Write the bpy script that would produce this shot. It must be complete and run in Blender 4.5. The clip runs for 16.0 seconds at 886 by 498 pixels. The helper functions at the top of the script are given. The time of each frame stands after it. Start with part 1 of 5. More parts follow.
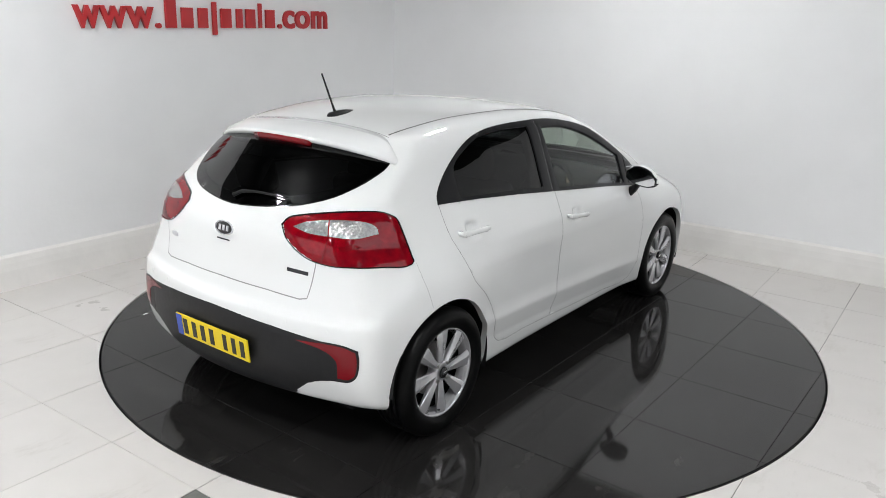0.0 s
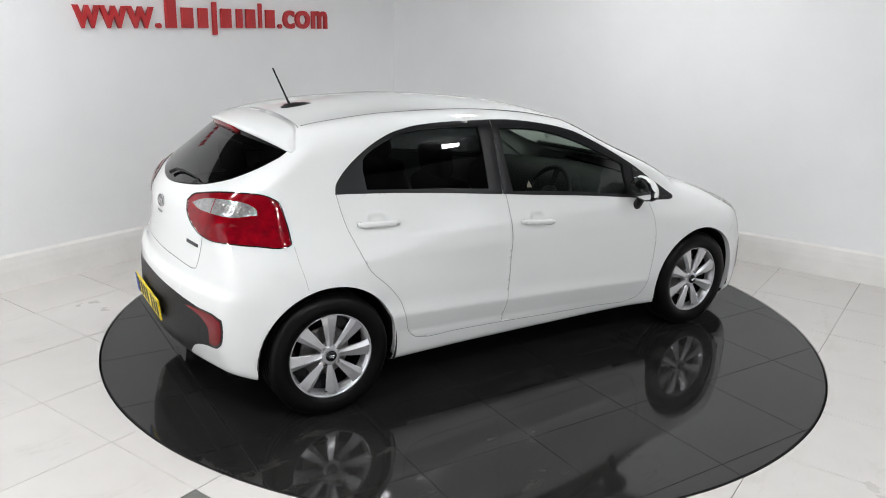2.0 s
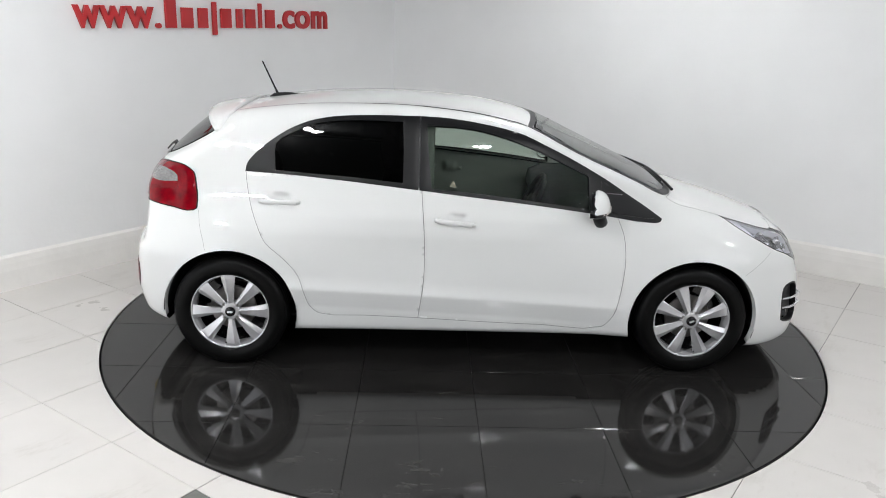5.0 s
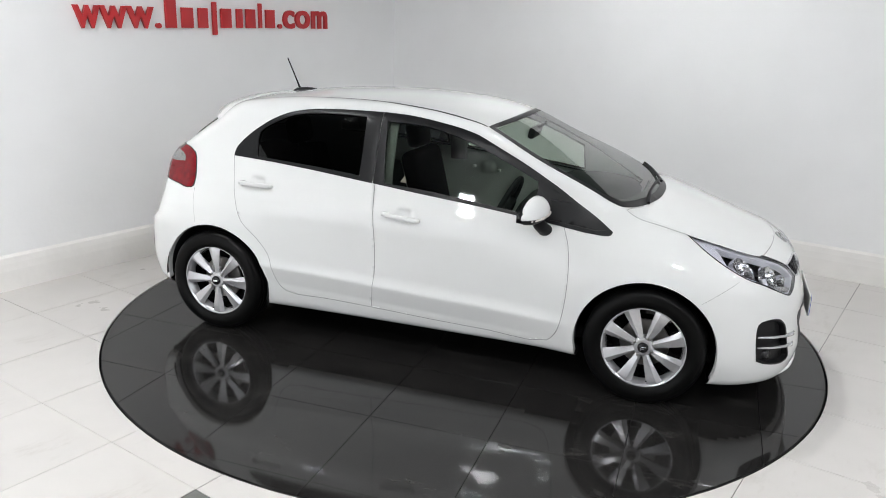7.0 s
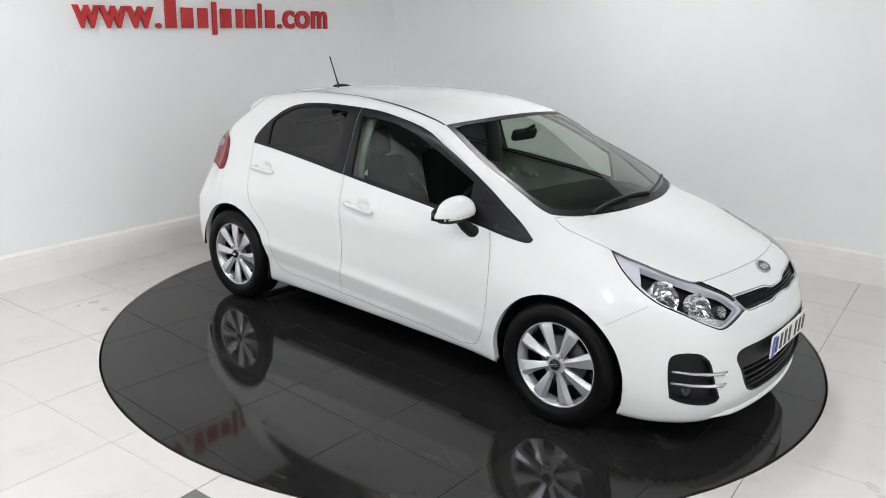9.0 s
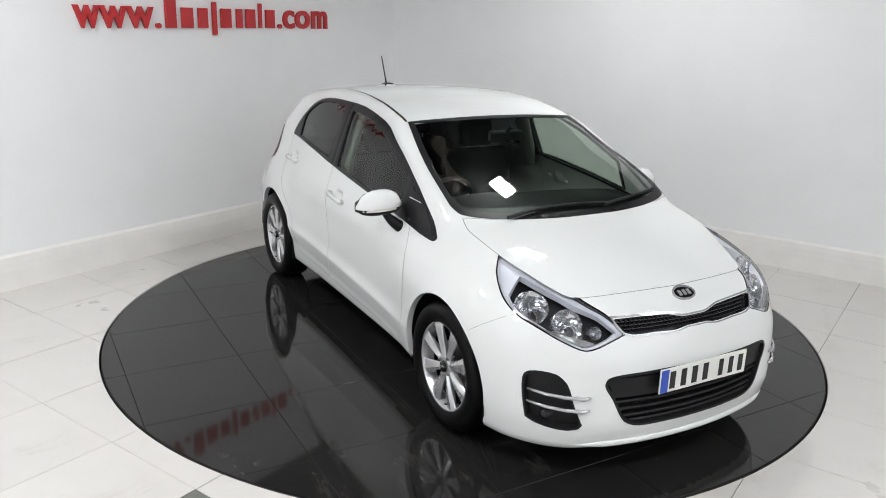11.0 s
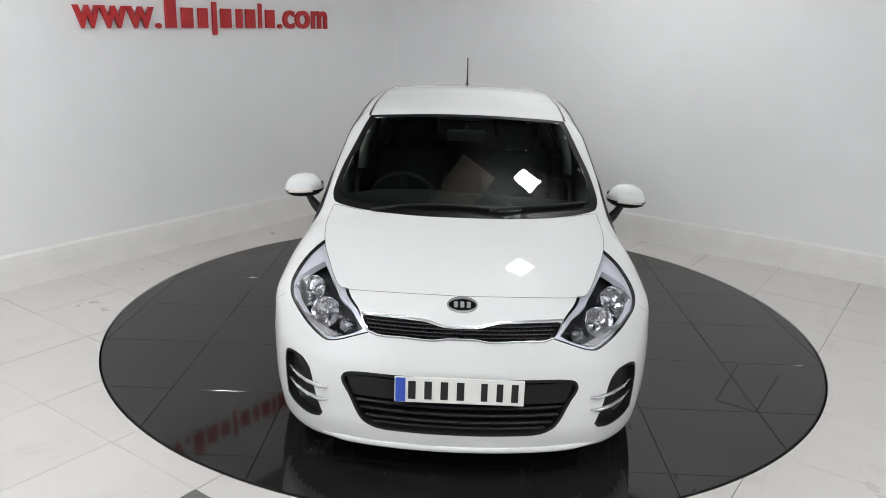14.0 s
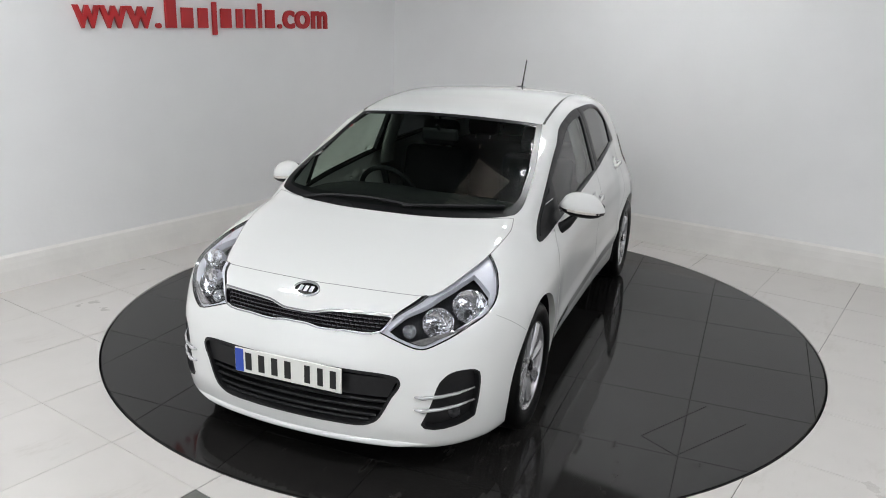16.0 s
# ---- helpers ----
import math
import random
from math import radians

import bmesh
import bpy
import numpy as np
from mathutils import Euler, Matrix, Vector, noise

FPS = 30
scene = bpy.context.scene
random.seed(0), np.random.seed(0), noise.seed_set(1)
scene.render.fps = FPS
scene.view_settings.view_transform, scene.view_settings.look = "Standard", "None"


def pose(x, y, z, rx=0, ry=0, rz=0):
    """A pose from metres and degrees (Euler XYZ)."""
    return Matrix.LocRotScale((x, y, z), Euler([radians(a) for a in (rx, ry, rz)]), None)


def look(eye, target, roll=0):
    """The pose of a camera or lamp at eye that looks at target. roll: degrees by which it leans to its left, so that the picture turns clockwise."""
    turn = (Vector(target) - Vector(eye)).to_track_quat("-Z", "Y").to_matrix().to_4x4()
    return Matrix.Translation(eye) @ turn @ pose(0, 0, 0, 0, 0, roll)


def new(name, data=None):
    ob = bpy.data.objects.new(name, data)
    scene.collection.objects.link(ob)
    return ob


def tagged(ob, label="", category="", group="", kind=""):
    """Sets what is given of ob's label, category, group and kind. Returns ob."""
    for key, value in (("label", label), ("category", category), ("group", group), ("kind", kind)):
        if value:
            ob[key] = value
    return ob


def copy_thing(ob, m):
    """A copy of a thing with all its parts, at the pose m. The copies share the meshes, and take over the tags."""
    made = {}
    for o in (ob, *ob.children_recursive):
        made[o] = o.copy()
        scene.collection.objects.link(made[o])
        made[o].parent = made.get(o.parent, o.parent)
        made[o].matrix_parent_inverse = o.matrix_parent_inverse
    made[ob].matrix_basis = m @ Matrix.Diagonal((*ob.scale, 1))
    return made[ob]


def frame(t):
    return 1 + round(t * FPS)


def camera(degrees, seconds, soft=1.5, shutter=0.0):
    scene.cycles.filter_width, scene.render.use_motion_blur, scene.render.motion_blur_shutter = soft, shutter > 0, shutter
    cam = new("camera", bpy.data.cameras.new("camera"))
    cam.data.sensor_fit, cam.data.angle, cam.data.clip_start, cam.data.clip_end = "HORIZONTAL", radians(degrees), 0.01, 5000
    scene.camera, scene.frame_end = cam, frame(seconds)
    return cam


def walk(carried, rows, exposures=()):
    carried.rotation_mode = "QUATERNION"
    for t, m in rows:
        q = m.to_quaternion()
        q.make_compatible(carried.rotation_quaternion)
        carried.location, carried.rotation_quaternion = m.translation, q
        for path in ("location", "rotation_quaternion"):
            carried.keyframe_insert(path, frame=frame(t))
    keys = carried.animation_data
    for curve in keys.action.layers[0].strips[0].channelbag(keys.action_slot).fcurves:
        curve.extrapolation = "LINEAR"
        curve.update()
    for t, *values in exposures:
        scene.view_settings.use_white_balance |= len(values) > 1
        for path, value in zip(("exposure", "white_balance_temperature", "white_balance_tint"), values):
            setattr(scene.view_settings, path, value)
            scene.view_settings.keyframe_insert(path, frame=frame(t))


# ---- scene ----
from mathutils.geometry import delaunay_2d_cdt

cam = camera(59.98, 16.0, soft=0.95)
EYE = Vector((0.0, -4.845, 1.877))
PITCH, YAW = radians(16.41), radians(1.603)
AHEAD = Vector((-math.sin(YAW) * math.cos(PITCH), math.cos(YAW) * math.cos(PITCH), -math.sin(PITCH)))
VIEW = look(EYE, EYE + AHEAD, 1.795)
walk(cam, [(0, VIEW), (16, VIEW)], exposures=[(0, 0.02), (4, 0.09), (9, 0.09), (12.5, -0.06), (14.5, -0.20), (16, -0.21)])

# the turntable's turn, clockwise from above
START, RATE = 54.75, -10.304

# ---- light ----
world = bpy.data.worlds.new("world")
scene.world = world
world.use_nodes = True
world.node_tree.nodes["Background"].inputs["Color"].default_value = (0.75, 0.85, 1.0, 1)
world.node_tree.nodes["Background"].inputs["Strength"].default_value = 0.3
PANEL_GLOW = 232.0
DOOR_FILL, WINDOW_LIGHT = 62.0, 42.0

# the room: p runs along the long wall, q along the end wall
TURN = 56.8
ROOM = pose(0, 0, 0, 0, 0, TURN)
P_WALL, Q_WALL = 2.598, 2.692      # end wall at p, long wall at +q (room's own left)
P_BACK, Q_BACK, HIGH_CEIL = -7.2, -6.4, 3.9
WHITE_TOP = 2.62


# ---- materials ----
def material(name, base, rough=0.5, metal=0.0, grain=0.0, scale=20.0, bump=0.0, bump_scale=200.0, coat=0.0,
             spec=0.5, glow=0.0, second=None, amount=0.5, trans=0.0, ior=1.45, alpha=1.0):
    m = bpy.data.materials.new(name)
    m.use_nodes = True
    nt = m.node_tree
    b = nt.nodes["Principled BSDF"]
    b.inputs["Base Color"].default_value = (*base, 1)
    b.inputs["Roughness"].default_value = rough
    b.inputs["Metallic"].default_value = metal
    b.inputs["Specular IOR Level"].default_value = spec
    b.inputs["Coat Weight"].default_value = coat
    b.inputs["Coat Roughness"].default_value = 0.02
    b.inputs["Transmission Weight"].default_value = trans
    b.inputs["IOR"].default_value = ior
    b.inputs["Alpha"].default_value = alpha
    if glow:
        b.inputs["Emission Color"].default_value = (*base, 1)
        b.inputs["Emission Strength"].default_value = glow
    co = nt.nodes.new("ShaderNodeTexCoord")
    if grain:
        n1 = nt.nodes.new("ShaderNodeTexNoise")
        n1.inputs["Scale"].default_value = scale
        n1.inputs["Detail"].default_value = 6
        n2 = nt.nodes.new("ShaderNodeTexNoise")
        n2.inputs["Scale"].default_value = scale * 0.13
        n2.inputs["Detail"].default_value = 3
        nt.links.new(co.outputs["Object"], n1.inputs["Vector"])
        nt.links.new(co.outputs["Object"], n2.inputs["Vector"])
        mean = nt.nodes.new("ShaderNodeMath")
        mean.operation = "MULTIPLY_ADD"
        mean.inputs[1].default_value = 0.5
        half = nt.nodes.new("ShaderNodeMath")
        half.operation = "MULTIPLY"
        half.inputs[1].default_value = 0.5
        nt.links.new(n1.outputs["Fac"], mean.inputs[0])
        nt.links.new(n2.outputs["Fac"], half.inputs[0])
        nt.links.new(half.outputs[0], mean.inputs[2])
        ramp = nt.nodes.new("ShaderNodeMapRange")
        ramp.inputs["From Min"].default_value, ramp.inputs["From Max"].default_value = 0.3, 0.7
        nt.links.new(mean.outputs[0], ramp.inputs["Value"])
        mix = nt.nodes.new("ShaderNodeMix")
        mix.data_type = "RGBA"
        other = second if second else tuple(c * (1 - grain) for c in base)
        mix.inputs["A"].default_value = (*base, 1)
        mix.inputs["B"].default_value = (*other, 1)
        nt.links.new(ramp.outputs[0], mix.inputs["Factor"])
        nt.links.new(mix.outputs["Result"], b.inputs["Base Color"])
        rr = nt.nodes.new("ShaderNodeMapRange")
        rr.inputs["To Min"].default_value, rr.inputs["To Max"].default_value = rough * 0.85, min(1, rough * 1.2)
        nt.links.new(mean.outputs[0], rr.inputs["Value"])
        nt.links.new(rr.outputs[0], b.inputs["Roughness"])
    if bump:
        n3 = nt.nodes.new("ShaderNodeTexNoise")
        n3.inputs["Scale"].default_value = bump_scale
        n3.inputs["Detail"].default_value = 4
        nt.links.new(co.outputs["Object"], n3.inputs["Vector"])
        bp = nt.nodes.new("ShaderNodeBump")
        bp.inputs["Strength"].default_value = bump
        bp.inputs["Distance"].default_value = 0.004
        nt.links.new(n3.outputs["Fac"], bp.inputs["Height"])
        nt.links.new(bp.outputs[0], b.inputs["Normal"])
    return m


def pane_material(name, tint):
    """Clear glass: sees through with a tint, mirrors at a slant."""
    m = bpy.data.materials.new(name)
    m.use_nodes = True
    nt = m.node_tree
    nt.nodes.remove(nt.nodes["Principled BSDF"])
    out = nt.nodes["Material Output"]
    see, gloss = nt.nodes.new("ShaderNodeBsdfTransparent"), nt.nodes.new("ShaderNodeBsdfGlossy")
    see.inputs["Color"].default_value = (*tint, 1)
    gloss.inputs["Roughness"].default_value = 0.015
    lw, mix = nt.nodes.new("ShaderNodeLayerWeight"), nt.nodes.new("ShaderNodeMixShader")
    lw.inputs["Blend"].default_value = 0.5
    power, shine = nt.nodes.new("ShaderNodeMath"), nt.nodes.new("ShaderNodeMath")
    power.operation, power.inputs[1].default_value = "POWER", 4.2
    shine.operation, shine.inputs[1].default_value, shine.inputs[2].default_value = "MULTIPLY_ADD", 0.95, 0.042
    nt.links.new(lw.outputs["Facing"], power.inputs[0])
    nt.links.new(power.outputs[0], shine.inputs[0])
    nt.links.new(shine.outputs[0], mix.inputs[0])
    nt.links.new(see.outputs[0], mix.inputs[1])
    nt.links.new(gloss.outputs[0], mix.inputs[2])
    nt.links.new(mix.outputs[0], out.inputs["Surface"])
    return m


M_WALL = material("painted_plaster", (0.87, 0.87, 0.87), 0.65, grain=0.05, scale=3.0, bump=0.15, bump_scale=30)
# even grey for the unseen walls, to keep bounce and glass reflections low
M_FARWALL = material("grey_wall_paint", (0.22, 0.22, 0.225), 0.7, grain=0.08, scale=3.0, bump=0.1, bump_scale=30)
M_PLINTH = material("plinth_paint", (0.85, 0.83, 0.80), 0.55, grain=0.13, scale=5.0, bump=0.2, bump_scale=25)
M_TILE = material("porcelain", (0.61, 0.585, 0.56), 0.28, grain=0.06, scale=6.0)
M_DARKTILE = material("grey_slate_tile", (0.16, 0.165, 0.15), 0.5, grain=0.4, scale=20)
M_GROUT = material("grey_grout", (0.05, 0.048, 0.046), 0.8, grain=0.3, scale=40)
M_DECK = material("black_grout", (0.018, 0.0175, 0.017), 0.7, grain=0.3, scale=40)
M_BLACKTILE = material("black_granite", (0.009, 0.0085, 0.0085), 0.06, grain=0.4, scale=14, second=(0.022, 0.021, 0.020), spec=0.42)


def dusty(m, dust, scale, least):
    """Thin patches of dust and scuffs over a polished material."""
    nt = m.node_tree
    b = nt.nodes["Principled BSDF"]
    co, mp, n = (nt.nodes.new("ShaderNode" + k) for k in ("TexCoord", "Mapping", "TexNoise"))
    mp.inputs["Scale"].default_value = (1.0, 2.6, 1.0)
    n.inputs["Scale"].default_value, n.inputs["Detail"].default_value, n.inputs["Roughness"].default_value = scale, 9, 0.72
    nt.links.new(co.outputs["Object"], mp.inputs["Vector"])
    nt.links.new(mp.outputs[0], n.inputs["Vector"])
    r = nt.nodes.new("ShaderNodeMapRange")
    r.inputs["From Min"].default_value, r.inputs["From Max"].default_value = least, least + 0.16
    nt.links.new(n.outputs["Fac"], r.inputs["Value"])
    mix = nt.nodes.new("ShaderNodeMix")
    mix.data_type = "RGBA"
    old = b.inputs["Base Color"].links[0].from_socket
    nt.links.new(old, mix.inputs["A"])
    mix.inputs["B"].default_value = (*dust, 1)
    nt.links.new(r.outputs[0], mix.inputs["Factor"])
    nt.links.new(mix.outputs["Result"], b.inputs["Base Color"])


dusty(M_BLACKTILE, (0.045, 0.043, 0.040), 2.2, 0.56)
dusty(M_TILE, (0.50, 0.47, 0.44), 1.6, 0.56)
M_DARKGAP = material("dark_joint", (0.008, 0.008, 0.008), 0.8)
M_PAINT = material("white_car_paint", (0.735, 0.74, 0.73), 0.55, coat=1.0, spec=0.1)
M_BLACKPL = material("black_plastic", (0.012, 0.012, 0.013), 0.45, grain=0.3, scale=300, spec=0.3)
M_GLOSSBLACK = material("gloss_black", (0.008, 0.008, 0.009), 0.12)
M_TYRE = material("tyre_rubber", (0.004, 0.004, 0.004), 0.34, grain=0.3, scale=90, bump=0.1, spec=0.14)
M_ALLOY = material("silver_alloy", (0.64, 0.64, 0.655), 0.27, metal=0.68, coat=0.3)
M_CHROME = material("chrome", (0.8, 0.8, 0.82), 0.08, metal=1.0)
M_SIGN = material("red_acrylic", (0.48, 0.022, 0.026), 0.3)
M_CEIL = material("ceiling_boards", (0.045, 0.045, 0.045), 0.8, grain=0.4, scale=8)
M_RIB = material("ribbed_sheet", (0.85, 0.76, 0.68), 0.6, grain=0.6, scale=20)
M_LED = material("led_diffuser", (0.97, 0.985, 1.0), 0.5, glow=PANEL_GLOW)
# flat grey standing in for the shade inside panel gaps
M_GAP_SHADE = material("panel_gap_shade", (0.24, 0.24, 0.24), 0.8)


# ---- mesh helpers ----
def part(name, bm, mat, parent=None, label="", smooth=False):
    """Links a bmesh as one mesh object under its parent."""
    me = bpy.data.meshes.new(name)
    bm.normal_update()
    if smooth:
        for f in bm.faces:
            f.smooth = True
    bm.to_mesh(me)
    bm.free()
    for m in (mat if isinstance(mat, (list, tuple)) else [mat]):
        me.materials.append(m)
    ob = new(name, me)
    if parent is not None:
        ob.parent = parent
    if label:
        tagged(ob, label)
    return ob


def empty(name, m=None):
    ob = new(name)
    if m is not None:
        ob.matrix_basis = m
    return ob


def add_box(bm, x0, x1, y0, y1, z0, z1, bevel=0.0, segments=2):
    made = bmesh.ops.create_cube(bm, size=1.0)["verts"]
    for v in made:
        v.co = Vector(((x0 + x1) / 2 + v.co.x * (x1 - x0), (y0 + y1) / 2 + v.co.y * (y1 - y0),
                       (z0 + z1) / 2 + v.co.z * (z1 - z0)))
    if bevel:
        edges = list({e for v in made for e in v.link_edges})
        bmesh.ops.bevel(bm, geom=edges, offset=bevel, segments=segments, affect="EDGES", profile=0.5)
    return bm


def box(*a, **k):
    return add_box(bmesh.new(), *a, **k)


def mesh_from(verts, faces):
    bm = bmesh.new()
    vs = [bm.verts.new(v) for v in verts]
    for f in faces:
        try:
            bm.faces.new([vs[i] for i in f])
        except ValueError:
            pass
    return bm


def spin_profile(profile, steps, centre=(0, 0, 0), axis="y", closed=False):
    """A surface turned about an axis from (radius, along) pairs."""
    verts, faces = [], []
    n = len(profile)
    for i in range(steps):
        a = 2 * math.pi * i / steps
        for r, h in profile:
            p = (r * math.cos(a), h, r * math.sin(a)) if axis == "y" else (r * math.cos(a), r * math.sin(a), h)
            verts.append((p[0] + centre[0], p[1] + centre[1], p[2] + centre[2]))
    for i in range(steps):
        j = (i + 1) % steps
        for k in range(n if closed else n - 1):
            l = (k + 1) % n
            faces.append((i * n + k, j * n + k, j * n + l, i * n + l))
    return mesh_from(verts, faces)


def tube(points, radius, sides=8):
    """A round bar along points."""
    verts, faces = [], []
    pts = [Vector(p) for p in points]
    radii = radius if isinstance(radius, (list, tuple)) else [radius] * len(pts)
    for i, p in enumerate(pts):
        d = (pts[min(i + 1, len(pts) - 1)] - pts[max(i - 1, 0)]).normalized()
        side = d.orthogonal().normalized()
        if abs(d.z) < 0.99:
            side = d.cross(Vector((0, 0, 1))).normalized()
        up = side.cross(d)
        for k in range(sides):
            a = 2 * math.pi * k / sides
            verts.append(p + radii[i] * (math.cos(a) * side + math.sin(a) * up))
    for i in range(len(pts) - 1):
        for k in range(sides):
            l = (k + 1) % sides
            faces.append((i * sides + k, i * sides + l, (i + 1) * sides + l, (i + 1) * sides + k))
    faces.append(tuple(range(sides))[::-1])
    faces.append(tuple((len(pts) - 1) * sides + k for k in range(sides)))
    return mesh_from(verts, faces)


# ---- the room ----
def room_part(name, bm, mat, label, category, kind="structure", smooth=False):
    ob = part(name, bm, mat, smooth=smooth)
    ob.matrix_basis = ROOM
    return tagged(ob, label, category, kind=kind)


def build_room():
    # room's own axes: x = p, y = q to the left
    x0, x1, y0, y1, h = P_BACK, P_WALL, Q_BACK, Q_WALL, HIGH_CEIL
    room_part("wall_long", box(x0, x1, y1, y1 + 0.2, -0.2, WHITE_TOP), M_WALL, "long white painted plaster wall behind the turntable", "wall")
    room_part("wall_end", box(x1, x1 + 0.2, y0, y1 + 0.2, -0.2, WHITE_TOP), M_WALL, "white painted plaster end wall", "wall")
    # out of view: upper walls assumed dark, as the windscreen mirrors darkness there
    room_part("wall_long_upper", box(x0, x1, y1, y1 + 0.2, WHITE_TOP, h + 0.06), M_CEIL, "unseen upper part of the long wall, assumed dark", "wall")
    room_part("wall_end_upper", box(x1, x1 + 0.2, y0, y1 + 0.2, WHITE_TOP, h + 0.06), M_CEIL, "unseen upper part of the end wall, assumed dark", "wall")
    # unseen back wall; its wide doorway is added to hold a fill lamp
    bm = box(x0 - 0.2, x0, y0, -1.6, -0.2, h)
    add_box(bm, x0 - 0.2, x0, 2.4, y1 + 0.2, -0.2, h)
    add_box(bm, x0 - 0.2, x0, -1.6, 2.4, 3.0, h)
    room_part("wall_back", bm, M_FARWALL, "unseen grey wall with a wide doorway added for fill light", "wall")
    # unseen side wall; its window is assumed from the car's soft wall shadow
    bm = box(x0 - 0.2, -2.9, y0 - 0.2, y0, -0.2, h)
    add_box(bm, 0.5, x1 + 0.2, y0 - 0.2, y0, -0.2, h)
    add_box(bm, -2.9, 0.5, y0 - 0.2, y0, -0.2, 1.3)
    add_box(bm, -2.9, 0.5, y0 - 0.2, y0, 3.4, h)
    room_part("wall_near", bm, M_FARWALL, "unseen grey side wall with an assumed daylit window", "wall")
    # coved skirting
    prof = [(0.0, 0.0), (0.0, 0.14), (-0.004, 0.19), (-0.011, 0.232), (-0.03, 0.266)]

    def skirting(name, a, b, inward):
        d = (b - a).normalized()
        verts, faces = [], []
        for p in (a, b):
            for off, z in prof:
                verts.append(p + inward * (0.022 + off) + Vector((0, 0, z)))
        n = len(prof)
        for i in range(n - 1):
            faces.append((i, i + 1, n + i + 1, n + i))
        bm = mesh_from(verts, faces)
        bmesh.ops.recalc_face_normals(bm, faces=bm.faces)
        room_part(name, bm, M_PLINTH, "scuffed off-white rendered plinth along the wall", "skirting")
    skirting("baseboard_long", Vector((x0, y1, 0)), Vector((x1, y1, 0)), Vector((0, -1, 0)))
    skirting("baseboard_end", Vector((x1, y1, 0)), Vector((x1, y0, 0)), Vector((-1, 0, 0)))
    # area lamps in both unseen openings; the doorway's is pure added fill
    for eye, target, wide, tall, power in (((-1.2, y0 - 0.1, 2.35), (-1.2, 5, 2.35), 3.4, 2.1, WINDOW_LIGHT), ((x0 - 0.1, 0.4, 1.5), (5, 0.4, 1.5), 4.0, 3.0, DOOR_FILL)):
        lamp = bpy.data.lights.new("opening_fill", "AREA")
        lamp.shape, lamp.size, lamp.size_y, lamp.energy, lamp.color = "RECTANGLE", wide, tall, power, (0.95, 0.97, 1.0)
        ob = new("opening_fill", lamp)
        ob.matrix_basis = ROOM @ look(eye, target)
    # dark ceiling, with one bay of lit ribbed roof sheet
    room_part("ceiling", box(x0 - 0.2, x1 + 0.2, y0 - 0.2, y1 + 0.2, h + 0.06, h + 0.2), M_CEIL, "dark boarded ceiling", "ceiling")
    bm = bmesh.new()
    for k in range(6):
        add_box(bm, -0.1 + k * 0.15, -0.01 + k * 0.15, 0.0, 0.55, h + 0.02, h + 0.05)
        add_box(bm, -0.01 + k * 0.15, 0.005 + k * 0.15, 0.0, 0.55, h - 0.01, h + 0.05)
    room_part("ceiling_sheet", bm, M_RIB, "ribbed brown metal roof sheet", "ceiling")


DISC_R = 2.228


def disc_floor():
    """Bed of grout with a round pit, in which the turntable sits."""
    n = 128
    verts, faces = [], []
    x0, x1, y0, y1 = P_BACK, P_WALL, Q_BACK, Q_WALL
    ring = [Vector(((DISC_R + 0.012) * math.cos(2 * math.pi * i / n), (DISC_R + 0.012) * math.sin(2 * math.pi * i / n), -0.003)) for i in range(n)]
    out = []
    for v in ring:
        t = min((x1 if v.x > 0 else x0) / v.x if abs(v.x) > 1e-6 else 99, (y1 if v.y > 0 else y0) / v.y if abs(v.y) > 1e-6 else 99)
        out.append(Vector((v.x * t, v.y * t, -0.003)))
    verts = ring + out + [v - Vector((0, 0, 0.1)) for v in ring]
    for i in range(n):
        j = (i + 1) % n
        faces += [(i, n + i, n + j, j), (i, j, 2 * n + j, 2 * n + i)]
    faces.append([2 * n + i for i in range(n)])
    bm = mesh_from(verts, faces)
    add_box(bm, x0 - 0.1, x1 + 0.1, y0 - 0.1, y1 + 0.1, -0.3, -0.15)
    floor = room_part("floor", bm, M_GROUT, "cream porcelain tiled showroom floor with thin dark joints", "floor")
    return floor


TILE, JOINT = 0.6, 0.003
P_TILE, Q_TILE = 0.04, 0.329


def clip_to_disc(pts, r, keep_out):
    """A polygon cut by a circle: outside it (keep_out) or inside it."""
    fine = []
    n = len(pts)
    for i in range(n):
        a, b = Vector(pts[i]), Vector(pts[(i + 1) % n])
        for k in range(24):
            fine.append(a.lerp(b, k / 24))
    keep = [(v.length > r) == keep_out for v in fine]
    if all(keep):
        return [Vector(p) for p in pts]
    if not any(keep):
        return None
    out = []
    m = len(fine)
    first = next(i for i in range(m) if keep[i] and not keep[i - 1])
    seq = [(first + i) % m for i in range(m)]

    def cross(a, b):
        lo, hi = a, b
        for _ in range(20):
            mid = (lo + hi) / 2
            if (mid.length > r) == (a.length > r):
                lo = mid
            else:
                hi = mid
        return mid
    for i in seq:
        prev, here = fine[i - 1], fine[i]
        if keep[i] and not keep[i - 1]:
            s = cross(prev, here)
            if out:
                arc(out, out[-1], s, r)
            out.append(s)
        if not keep[i] and keep[i - 1]:
            out.append(cross(prev, here))
        if keep[i]:
            out.append(here)
    arc(out, out[-1], out[0], r)
    return out


def arc(out, a, b, r):
    a0, a1 = math.atan2(a.y, a.x), math.atan2(b.y, b.x)
    d = (a1 - a0 + math.pi) % (2 * math.pi) - math.pi
    k = max(2, int(abs(d) / 0.02))
    for i in range(1, k):
        t = a0 + d * i / k
        out.append(Vector((r * math.cos(t), r * math.sin(t))))


